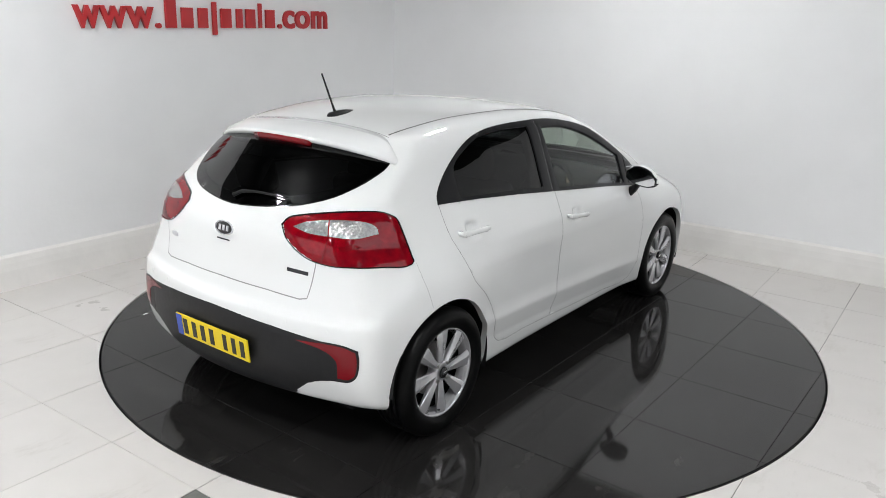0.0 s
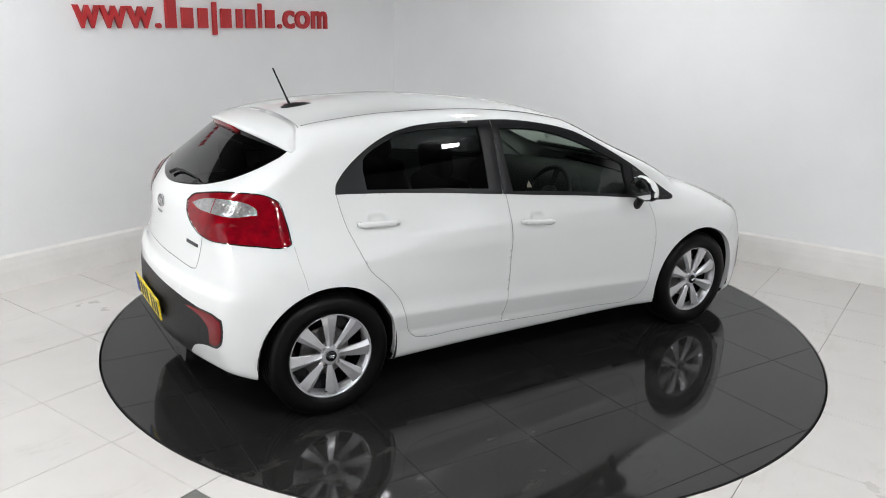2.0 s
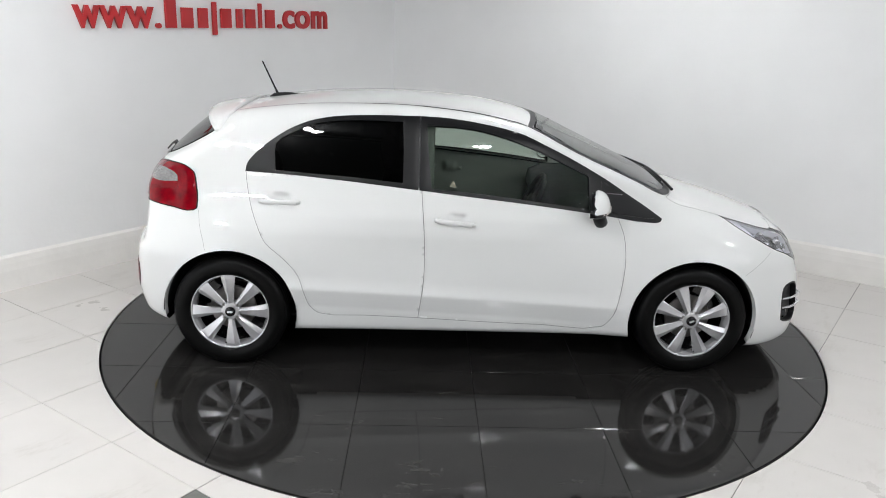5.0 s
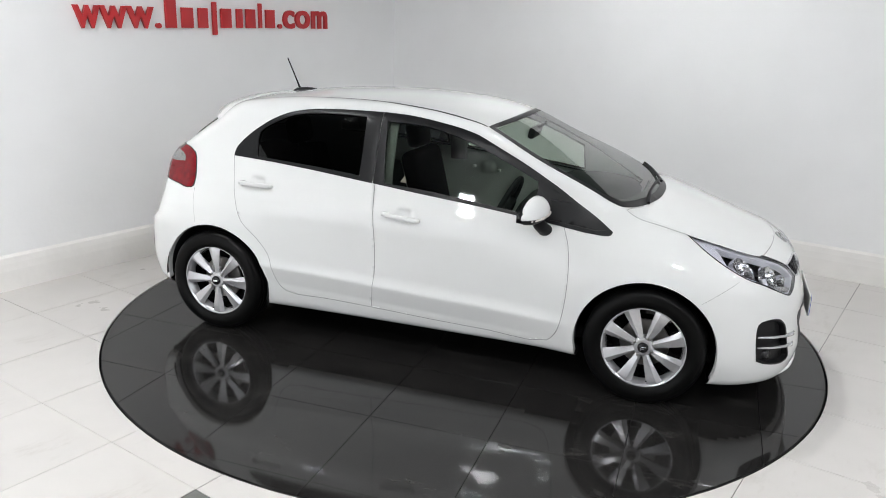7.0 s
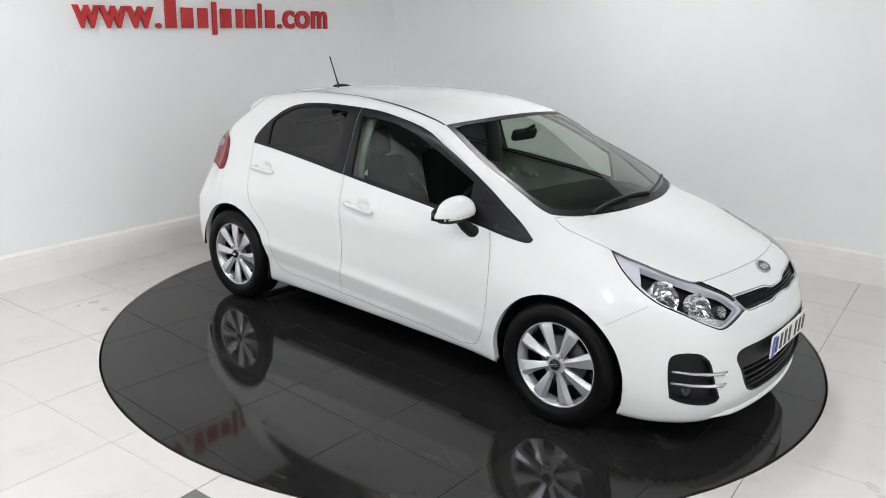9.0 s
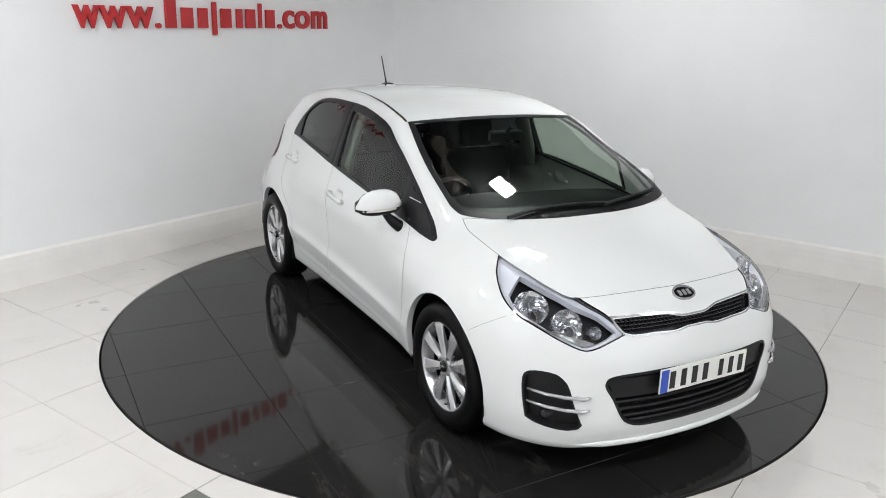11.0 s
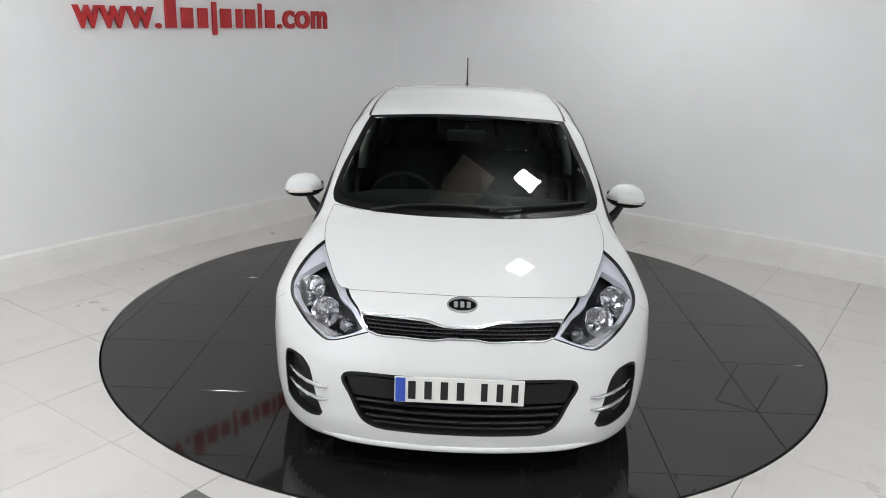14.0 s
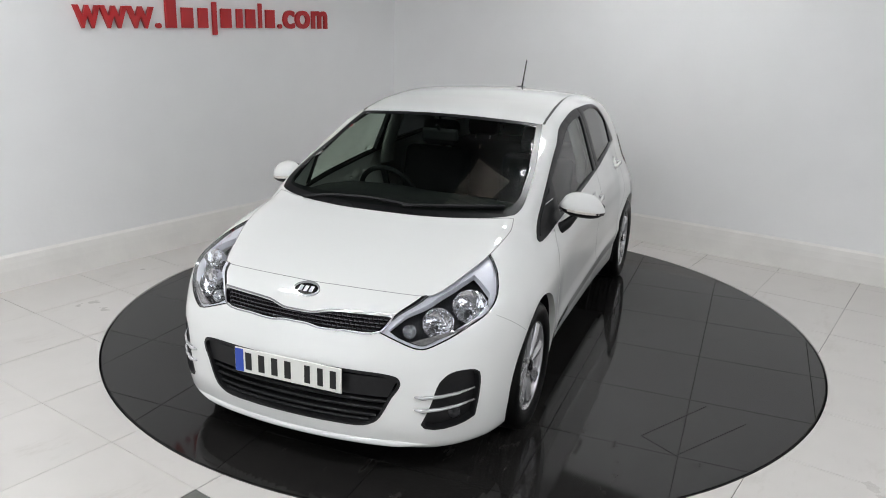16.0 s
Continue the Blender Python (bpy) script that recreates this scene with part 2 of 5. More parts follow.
def slab(poly, z0, z1, chamfer=0.0015):
    bm = bmesh.new()
    c = sum(poly, Vector((0, 0))) / len(poly)
    top = []
    low = [bm.verts.new((v.x, v.y, z0)) for v in poly]
    mid = [bm.verts.new((v.x, v.y, z1 - chamfer)) for v in poly]
    top = [bm.verts.new((*(v + (c - v).normalized() * chamfer), z1)) for v in poly]
    n = len(poly)
    bm.faces.new(top)
    for i in range(n):
        j = (i + 1) % n
        bm.faces.new((low[i], low[j], mid[j], mid[i]))
        bm.faces.new((mid[i], mid[j], top[j], top[i]))
    bmesh.ops.recalc_face_normals(bm, faces=bm.faces)
    return bm


def floor_tiles(floor):
    whole = None
    for i in range(-13, 6):
        for j in range(-13, 6):
            x0, y0 = P_TILE + i * TILE + JOINT / 2, Q_TILE + j * TILE + JOINT / 2
            x1, y1 = min(x0 + TILE - JOINT, P_WALL - 0.021), min(y0 + TILE - JOINT, Q_WALL - 0.021)
            if x1 - x0 < 0.02 or y1 - y0 < 0.02 or x0 < P_BACK or y0 < Q_BACK:
                continue
            full = x1 - x0 > TILE - 0.01 and y1 - y0 > TILE - 0.01
            pts = [(x0, y0), (x1, y0), (x1, y1), (x0, y1)]
            poly = clip_to_disc(pts, DISC_R + 0.010, True)
            if poly is None:
                continue
            cx, cy = x0 + TILE / 2, y0 + TILE / 2
            if (i, j) == (-5, -2):
                part("tile", slab(poly, -0.01, 0.0), M_DARKTILE, floor, "dark grey slate tile")
            elif full and len(poly) == 4:
                if whole is None:
                    h = (TILE - JOINT) / 2
                    ob = part("tile", slab([Vector((-h, -h)), Vector((h, -h)), Vector((h, h)), Vector((-h, h))], -0.01, 0.0), M_TILE, floor)
                    whole = ob.data
                else:
                    ob = new("tile", whole)
                    ob.parent = floor
                ob.location = (cx, cy, 0)
            else:
                part("tile", slab(poly, -0.01, 0.0), M_TILE, floor)


def lamp_panel(x, y, z):
    """A square ceiling lamp with a rim and a glowing diffuser."""
    thing = empty("ceiling_lamp", pose(x, y, z, 0, 0, TURN))
    tagged(thing, "square white LED ceiling lamp, switched on; two of seven are added fill", "lamp", "ceiling lamps")
    bm = box(-0.15, 0.15, -0.15, -0.135, 0.0, 0.05)
    add_box(bm, -0.15, 0.15, 0.135, 0.15, 0.0, 0.05)
    add_box(bm, -0.15, -0.135, -0.135, 0.135, 0.0, 0.05)
    add_box(bm, 0.135, 0.15, -0.135, 0.135, 0.0, 0.05)
    part("frame", bm, M_ALLOY, thing)
    part("diffuser", box(-0.135, 0.135, -0.135, 0.135, 0.01, 0.04), M_LED, thing)
    bm = tube([(0, 0, 0.04), (0, 0, HIGH_CEIL + 0.062 - z)], 0.01)
    part("drop_rod", bm, M_ALLOY, thing)
    return thing


SLOPES = {}


def curve(x, knots):
    """Smooth monotone interpolation through knots of (x, value)."""
    if id(knots) not in SLOPES:
        k = np.array(sorted(knots), float)
        xs, ys = k[:, 0], k[:, 1]
        h = np.diff(xs)
        s = np.diff(ys) / h
        m = np.zeros(len(xs))
        m[0], m[-1] = s[0], s[-1]
        for i in range(1, len(xs) - 1):
            if s[i - 1] * s[i] > 0:
                m[i] = 3 * (h[i - 1] + h[i]) / ((2 * h[i] + h[i - 1]) / s[i - 1] + (h[i] + 2 * h[i - 1]) / s[i])
        SLOPES[id(knots)] = xs, ys, h, m
    xs, ys, h, m = SLOPES[id(knots)]
    x = np.asarray(x, float)
    xc = np.clip(x, xs[0], xs[-1])
    i = np.clip(np.searchsorted(xs, xc) - 1, 0, len(xs) - 2)
    t = (xc - xs[i]) / h[i]
    v = ((1 + 2 * t) * (1 - t) ** 2 * ys[i] + t * (1 - t) ** 2 * h[i] * m[i]
         + t * t * (3 - 2 * t) * ys[i + 1] + t * t * (t - 1) * h[i] * m[i + 1])
    return v + (x - xc) * np.where(x < xs[0], m[0], m[-1])


def ease(x, a, b):
    t = np.clip((x - a) / (b - a), 0, 1)
    return t * t * (3 - 2 * t)


def soft_max(a, b, k):
    h = np.maximum(k - np.abs(a - b), 0) / k
    return np.maximum(a, b) + h * h * k / 4


TOP = [(2.1, 0.607), (2.04, 0.704), (1.96, 0.760), (1.8, 0.821), (1.6, 0.884), (1.4, 0.937), (1.26, 0.975), (1.22, 0.996), (1, 1.102), (0.75, 1.217), (0.45, 1.351), (0.3, 1.399), (0, 1.443), (-0.4, 1.463), (-0.8, 1.452), (-1.14, 1.418), (-1.4, 1.372), (-1.55, 1.338), (-1.7, 1.297)]
REAR = [(0.1, -1.802), (0.2, -1.842), (0.3, -1.900), (0.45, -1.934), (0.58, -1.931), (0.655, -1.921), (0.690, -1.892), (0.73, -1.880), (0.8, -1.863), (0.97, -1.843), (1.03, -1.823), (1.2, -1.662), (1.33, -1.503), (1.45, -1.353)]
FRONT = [(0.1, 2.013), (0.2, 2.075), (0.3, 2.092), (0.42, 2.087), (0.52, 2.075), (0.6, 2.049), (0.68, 2.022), (0.74, 2.002), (0.8, 1.964), (0.95, 1.814)]
WIDE = [(0.12, 0.812), (0.2, 0.836), (0.3, 0.855), (0.45, 0.865), (0.6, 0.867), (0.75, 0.862), (0.85, 0.840), (0.93, 0.805), (1.09, 0.743), (1.25, 0.685), (1.386, 0.631), (1.5, 0.582)]
LOW = [(-2, 0.857), (-1.75, 0.931), (-1.5, 0.976), (-1.285, 0.996), (-0.9, 0.982), (-0.4, 0.968), (0.4, 0.971), (0.9, 0.990), (1.285, 1.012), (1.5, 1.004), (1.7, 0.963), (1.9, 0.862), (2.1, 0.709)]
HIGH = [(-1.9, 0.745), (-1.6, 0.860), (-1.466, 0.928), (-1.19, 0.945), (-0.7, 0.995), (-0.3, 1.010), (0.3, 0.997), (0.7, 0.968), (1.07, 0.917), (1.3, 0.905), (1.45, 0.882), (1.7, 0.826), (1.9, 0.744), (2.1, 0.602)]


def body_field(x, y, z):
    """Below nought inside the painted body, above it outside."""
    y = np.abs(y)
    shift = 0.224 * ease(x, -0.2, 0.5) * (1 - 0.25 * ease(x, 1.3, 1.9))
    crown = 0.091 - 0.062 * ease(x, 0.5, 1.0) + 0.085 * ease(x, 1.25, 1.8)
    top = z - (curve(x + shift * y * y, TOP) - crown * y * y)
    s = ease(z, 0.62, 0.97)
    side = y - curve(z, WIDE) * ((1 - s) * curve(x, LOW) + s * curve(x, HIGH))
    # shoulder crease and the scooped lower door
    mid = ease(x, -1.15, -0.92) * (1 - ease(x, 0.72, 1.0))
    s = z - (0.418 - 0.045 * x)
    side = side + mid * (0.011 * np.sin(np.clip(s / 0.08, 0, 1) * math.pi / 2) * np.exp(-(np.maximum(s - 0.08, 0) / 0.30) ** 2)
                         + 0.20 * np.clip(-s, 0, 0.1))
    # hollows behind the door handles
    for hx, hz in ((-1.0, 0.938), (-0.045, 0.860)):
        side = side + 0.022 * np.exp(-((x - hx) / 0.045) ** 4 - ((z - hz) / 0.032) ** 4)
    nose = x - (curve(z, FRONT) - 0.248 * y ** 2 - 0.553 * y ** 6)
    tail = curve(z, REAR) + (0.247 + 0.300 * ease(z, 0.95, 1.3)) * y ** 2 + -0.011 * y ** 6 - x
    f = soft_max(side, top, 0.11 - 0.07 * ease(x, 0.2, 0.45) * (1 - ease(x, 0.95, 1.2)))
    f = soft_max(f, nose, 0.10)
    f = soft_max(f, tail, 0.07)
    return soft_max(f, 0.15 + 0.046 * (1 - ease(np.abs(x), 0.95, 1.25)) + 0.13 * ease(-x, 1.35, 1.8) - z, 0.04)


# ---- the car's surface ----
def cast(origin, way, far, sink=0.0):
    """How far from points inside, along unit ways, the body's surface lies."""
    o, d = np.asarray(origin, float), np.asarray(way, float)
    lo, hi = np.zeros(len(o)), np.full(len(o), far)
    for _ in range(34):
        mid = (lo + hi) / 2
        p = o + d * mid[:, None]
        inside = body_field(p[:, 0], p[:, 1], p[:, 2]) < sink
        lo, hi = np.where(inside, mid, lo), np.where(inside, hi, mid)
    return o + d * hi[:, None]


def outward(p):
    """Unit normals of the body's surface."""
    e = 2e-3
    g = np.stack([body_field(*(p + e * np.eye(3)[k]).T) - body_field(*(p - e * np.eye(3)[k]).T) for k in range(3)], 1)
    return g / np.linalg.norm(g, axis=1)[:, None]


def axes(az):
    """Outward way and sideways axis of a view of the car from the compass way az (degrees), or from the top."""
    if az == "top":
        return np.array([0, 0, 1.0]), np.array([1.0, 0, 0]), np.array([0, 1.0, 0])
    a = radians(az)
    return np.array([math.cos(a), math.sin(a), 0]), np.array([-math.sin(a), math.cos(a), 0]), np.array([0, 0, 1.0])


def lift(az, uv, sink=0.0):
    """Points of a flat drawing, seen along az, laid on the body's surface."""
    d, u, v = axes(az)
    uv = np.asarray(uv, float)
    base = uv[:, :1] * u + uv[:, 1:2] * v
    # start outside and come in to the first crossing
    start = base + d * 2.3
    best = np.full(len(uv), 2.3)
    open_ones = np.arange(len(uv))
    for t in np.arange(0, 2.3, 0.03):
        p = start[open_ones] - d * t
        f = body_field(p[:, 0], p[:, 1], p[:, 2]) < sink
        best[open_ones[f]] = t
        open_ones = open_ones[~f]
        if not len(open_ones):
            break
    lo, hi = best - 0.03, best
    for _ in range(15):
        mid = (lo + hi) / 2
        p = start - d * mid[:, None]
        f = body_field(p[:, 0], p[:, 1], p[:, 2]) < sink
        hi, lo = np.where(f, mid, hi), np.where(f, lo, mid)
    return start - d * hi[:, None]


def inside_poly(pts, poly):
    x, y = pts[:, 0], pts[:, 1]
    c = np.zeros(len(pts), bool)
    n = len(poly)
    for i in range(n):
        (x1, y1), (x2, y2) = poly[i], poly[(i + 1) % n]
        if y1 != y2:
            c ^= ((y1 > y) != (y2 > y)) & (x < (x2 - x1) * (y - y1) / (y2 - y1) + x1)
    return c


def poly_gap(pts, poly):
    """Distance of points from a closed polygon's outline."""
    p = np.asarray(poly, float)
    best = np.full(len(pts), 9.0)
    near = np.zeros((len(pts), 2))
    for i in range(len(p)):
        a, b = p[i], p[(i + 1) % len(p)]
        ab = b - a
        t = np.clip(((pts - a) @ ab) / max(ab @ ab, 1e-12), 0, 1)
        q = a + t[:, None] * ab
        d = np.linalg.norm(pts - q, axis=1)
        m = d < best
        best[m], near[m] = d[m], q[m]
    return best, near


def rounded(poly, times=2, keep=0.25):
    """Corners of a polygon cut round (corner cutting)."""
    p = [np.array(q, float) for q in poly]
    for _ in range(times):
        out = []
        for i in range(len(p)):
            a, b = p[i], p[(i + 1) % len(p)]
            out += [a * (1 - keep) + b * keep, a * keep + b * (1 - keep)]
        p = out
    return np.array(p)


def spline(poly, n=4, pull=0.4):
    """A smooth closed line through all points; sharp corners stay sharp."""
    p = np.array(poly, float)
    k = len(p)
    tan = np.zeros_like(p)
    for i in range(k):
        a, b = p[i] - p[i - 1], p[(i + 1) % k] - p[i]
        la, lb = np.linalg.norm(a), np.linalg.norm(b)
        if a @ b > 0.55 * la * lb:
            t = a / la + b / lb
            tan[i] = t / np.linalg.norm(t)
    out = []
    for i in range(k):
        j = (i + 1) % k
        d = np.linalg.norm(p[j] - p[i]) * 2 * pull
        straight = (p[j] - p[i]) / max(np.linalg.norm(p[j] - p[i]), 1e-9)
        ta = tan[i] if tan[i].any() else straight
        tb = tan[j] if tan[j].any() else straight
        for s in range(n):
            t = s / n
            out.append((2 * t ** 3 - 3 * t * t + 1) * p[i] + (t ** 3 - 2 * t * t + t) * d * ta
                       + (3 * t * t - 2 * t ** 3) * p[j] + (t ** 3 - t * t) * d * tb)
    return np.array(out)


def resample(poly, step):
    out = []
    n = len(poly)
    for i in range(n):
        a, b = np.array(poly[i], float), np.array(poly[(i + 1) % n], float)
        k = max(1, int(np.linalg.norm(b - a) / step))
        out += [a + (b - a) * j / k for j in range(k)]
    return np.array(out)


def shrink(poly, by):
    """A polygon moved inwards."""
    p = np.array(poly, float)
    area = sum(p[i - 1][0] * p[i][1] - p[i][0] * p[i - 1][1] for i in range(len(p)))
    s = 1 if area > 0 else -1
    out = []
    for i in range(len(p)):
        a, b, c = p[i - 1], p[i], p[(i + 1) % len(p)]
        d1, d2 = (b - a) / max(np.linalg.norm(b - a), 1e-9), (c - b) / max(np.linalg.norm(c - b), 1e-9)
        n1, n2 = np.array([-d1[1], d1[0]]) * s, np.array([-d2[1], d2[0]]) * s
        n = n1 + n2
        n = n / max(np.linalg.norm(n), 1e-9)
        out.append(b + n * by / max(0.5, n @ n1))
    return np.array(out)


def sheet(az, poly, step=0.03, proud=0.0, thick=0.004, hole=None, edge=0.0, sink=0.0):
    """A shell piece cut from the body's surface along a drawn outline, raised by proud and closed by a rim of depth thick."""
    outer = resample(poly, step)
    loops = [outer]
    if hole is not None:
        loops.append(resample(hole, step))
    pts, edges = [], []
    for lp in loops:
        s = len(pts)
        pts += list(lp)
        edges += [(s + i, s + (i + 1) % len(lp)) for i in range(len(lp))]
    lo, hi = outer.min(0), outer.max(0)
    gx, gy = np.meshgrid(np.arange(lo[0], hi[0], step), np.arange(lo[1], hi[1], step))
    g = np.stack([gx.ravel(), gy.ravel()], 1)
    g = g[inside_poly(g, outer)]
    if hole is not None and len(g):
        g = g[~inside_poly(g, loops[1])]
    for lp in loops:
        if len(g):
            g = g[poly_gap(g, lp)[0] > step * 0.45]
    pts += list(g)
    v2, _, f2, *_ = delaunay_2d_cdt([Vector(p) for p in pts], edges, [], 0, 1e-6)
    v2 = np.array([tuple(v) for v in v2])
    f2 = [list(f) for f in f2]
    cent = np.array([v2[f].mean(0) for f in f2])
    ok = inside_poly(cent, outer)
    if hole is not None:
        ok &= ~inside_poly(cent, loops[1])
    f2 = [f for f, k in zip(f2, ok) if k]
    p3 = lift(az, v2, sink)
    nn = outward(p3)
    p3 = p3 + nn * proud
    if edge:
        gap = np.min([poly_gap(v2, lp)[0] for lp in loops], 0)
        p3 = p3 - nn * (edge * np.clip(1 - gap / 0.008, 0, 1) ** 2)[:, None]
    bm = mesh_from([tuple(p) for p in p3], f2)
    rim = [e for e in bm.edges if e.is_boundary]
    made = bmesh.ops.extrude_edge_only(bm, edges=rim)["geom"]
    for e in rim:
        e.smooth = False
    for v in [k for k in made if isinstance(k, bmesh.types.BMVert)]:
        k = int(np.argmin(np.sum((p3 - np.array(v.co)) ** 2, 1)))
        v.co = v.co - Vector(nn[k]) * thick
    d = Vector(axes(az)[0])
    bmesh.ops.recalc_face_normals(bm, faces=bm.faces)
    big = max(bm.faces, key=lambda f: f.calc_area())
    if big.normal.dot(d) < 0:
        bmesh.ops.reverse_faces(bm, faces=bm.faces)
    return bm


def strip(az, line, width=0.004, proud=0.0006, closed=False, step=0.02):
    """A thin line laid on the body's surface, such as a painted-in gap between panels."""
    pts = [np.array(p, float) for p in line]
    if closed:
        pts.append(pts[0])
    fine = []
    for a, b in zip(pts, pts[1:]):
        k = max(1, int(np.linalg.norm(b - a) / step))
        fine += [a + (b - a) * i / k for i in range(k)]
    fine = np.array(fine + [pts[-1]])
    p3 = lift(az, fine)
    nn = outward(p3)
    tan = np.gradient(p3, axis=0)
    side = np.cross(nn, tan)
    side /= np.linalg.norm(side, axis=1)[:, None]
    a, b = p3 + nn * proud + side * width / 2, p3 + nn * proud - side * width / 2
    n = len(p3)
    return mesh_from([tuple(p) for p in np.vstack([a, b])], [(i, i + 1, n + i + 1, n + i) for i in range(n - 1)])


def flip_y(bm):
    for v in bm.verts:
        v.co.y = -v.co.y
    bmesh.ops.reverse_faces(bm, faces=bm.faces)
    return bm


def both(name, make, mat, parent, label="", smooth=True):
    """A part and its twin on the car's other side."""
    one = make()
    two = flip_y(one.copy())
    return [part(name, one, mat, parent, label, smooth), part(name, two, mat, parent, label, smooth)]


WHEEL_X, HUB_Y, WHEEL_R, ARCH_R, ARCH_Z = 1.285, 0.843, 0.3125, 0.360, 0.311


def build_shell(car):
    """The painted body as one skin, with wheel openings and window openings."""
    nu, nv = 420, 360
    s = np.linspace(0, 1, nu)
    a0, a1, zc = -1.05, 1.15, 0.60
    cap = 0.27
    verts = []
    ang = (np.arange(nv) + 0.5) / nv * 2 * math.pi
    for si in s:
        if si < cap:
            phi = (1 - si / cap) * math.pi / 2
            ox, dx, dr = a0, -math.sin(phi), math.cos(phi)
        elif si > 1 - cap:
            phi = ((si - 1 + cap) / cap) * math.pi / 2
            ox, dx, dr = a1, math.sin(phi), math.cos(phi)
        else:
            ox, dx, dr = a0 + (a1 - a0) * (si - cap) / (1 - 2 * cap), 0.0, 1.0
        o = np.tile([ox, 0, zc], (nv, 1))
        d = np.stack([np.full(nv, dx), dr * np.cos(ang), dr * np.sin(ang)], 1)
        verts.append(cast(o, d, 3.0))
    v = np.vstack(verts)
    # how far each point lies outside the nearest opening
    gap = np.full(len(v), 1.0)
    side = np.abs(v[:, 1]) > 0.45
    for x in (-WHEEL_X, WHEEL_X):
        r = np.hypot(v[:, 0] - x, v[:, 2] - ARCH_Z)
        gap = np.where(side, np.minimum(gap, r - ARCH_R), gap)

    def cut(mask, flat, poly):
        k = np.where(mask)[0]
        poly = np.array(poly)
        lo, hi = poly.min(0) - 0.05, poly.max(0) + 0.05
        k = k[((flat[k] > lo) & (flat[k] < hi)).all(1)]
        d = poly_gap(flat[k], poly)[0]
        d = np.where(inside_poly(flat[k], poly), -d, d)
        gap[k] = np.minimum(gap[k], d)
    for hole in (PANE_REAR, PANE_FRONT):
        cut(side, v[:, [0, 2]], shrink(hole, -0.003))
    cut(v[:, 2] > 0.9, v[:, [0, 1]], SCREEN_HOLE)
    cut((v[:, 0] < -1.2) & (v[:, 2] > 0.95), np.stack([-v[:, 1], v[:, 2]], 1), REAR_HOLE)
    # recesses for lamps, grille and intake
    for az, hole in ((-50, HEADLAMP), (0, shrink(GRILLE, 0.003)), (0, INTAKE), (-45, FOG)):
        d, u, _ = axes(az)
        for w in (v, v * [1, -1, 1]) if az else (v,):
            cut((w[:, 0] > 1.2) & (w @ d > 0.9), np.stack([w @ u, w[:, 2]], 1), shrink(hole, 0.002))
    pts = [tuple(p) for p in v]
    faces, split = [], {}

    def between(a, b):
        key = (min(a, b), max(a, b))
        if key not in split:
            t = gap[key[0]] / (gap[key[0]] - gap[key[1]])
            split[key] = len(pts)
            pts.append(tuple(v[key[0]] + (v[key[1]] - v[key[0]]) * t))
        return split[key]
    for i in range(nu - 1):
        for k in range(nv):
            l = (k + 1) % nv
            q = (i * nv + k, i * nv + l, (i + 1) * nv + l, (i + 1) * nv + k)
            g = [gap[n] > 0 for n in q]
            if all(g):
                faces.append(q)
            elif any(g):
                out = []
                for n, (a, b) in enumerate(zip(q, q[1:] + q[:1])):
                    if g[n]:
                        out.append(a)
                    if g[n] != g[(n + 1) % 4]:
                        out.append(between(a, b))
                if len(out) > 2:
                    faces.append(tuple(out))
    v = np.array(pts)
    bm = mesh_from([tuple(p) for p in v], faces)
    bmesh.ops.delete(bm, geom=[x for x in bm.verts if not x.link_faces], context="VERTS")
    bmesh.ops.remove_doubles(bm, verts=bm.verts, dist=1e-5)
    bmesh.ops.recalc_face_normals(bm, faces=bm.faces)
    for f in bm.faces:
        m = f.calc_center_median()
        if (f.normal.z < -0.9 and m.z < 0.32) or (m.x < -1.6 and m.z < 0.33 and abs(m.y) < 0.46):
            f.material_index = 1
    ob = part("body", bm, [M_PAINT, M_BLACKPL], car, "glossy white painted steel body", smooth=True)
    return ob


# from the top: x and y
SCREEN = [(1.268, 0.0), (1.258, 0.2), (1.22, 0.39), (1.165, 0.55), (1.10, 0.655), (1.03, 0.676), (0.96, 0.674), (0.76, 0.652), (0.53, 0.61), (0.335, 0.566),
          (0.378, 0.33), (0.395, 0.15), (0.400, 0.0)]
SCREEN = SCREEN + [(x, -y) for x, y in SCREEN[-2:0:-1]]
SCREEN_HOLE = shrink(np.array(SCREEN), 0.03)
# from behind: sideways and height
REAR_GLASS = [(0.0, 1.068), (0.2, 1.082), (0.36, 1.105), (0.48, 1.145), (0.55, 1.20), (0.58, 1.25), (0.578, 1.285), (0.46, 1.312), (0.30, 1.330), (0.0, 1.340)]
REAR_GLASS = REAR_GLASS + [(-x, z) for x, z in REAR_GLASS[-2:0:-1]]
REAR_HOLE = shrink(np.array(REAR_GLASS), 0.03)


# ---- outlines of the car's panels ----
DOOR_REAR = [(-1.195, 1.080), (-1.185, 1.009), (-1.164, 0.915), (-1.129, 0.824), (-1.078, 0.717), (-0.98, 0.625), (-0.908, 0.533),
             (-0.872, 0.419), (-0.85, 0.355), (-0.80, 0.312), (-0.554, 0.300), (-0.250, 0.290), (-0.222, 0.525), (-0.223, 0.754),
             (-0.234, 0.904), (-0.243, 1.014), (-0.6, 1.047), (-0.9, 1.068)]
DOOR_FRONT = [(-0.243, 1.014), (-0.234, 0.904), (-0.223, 0.754), (-0.222, 0.525), (-0.250, 0.290), (0.1, 0.274), (0.45, 0.264),
              (0.785, 0.266), (0.838, 0.338), (0.867, 0.48), (0.876, 0.664), (0.86, 0.80), (0.825, 0.890), (0.74, 0.903),
              (0.36, 0.952), (0.01, 0.987)]
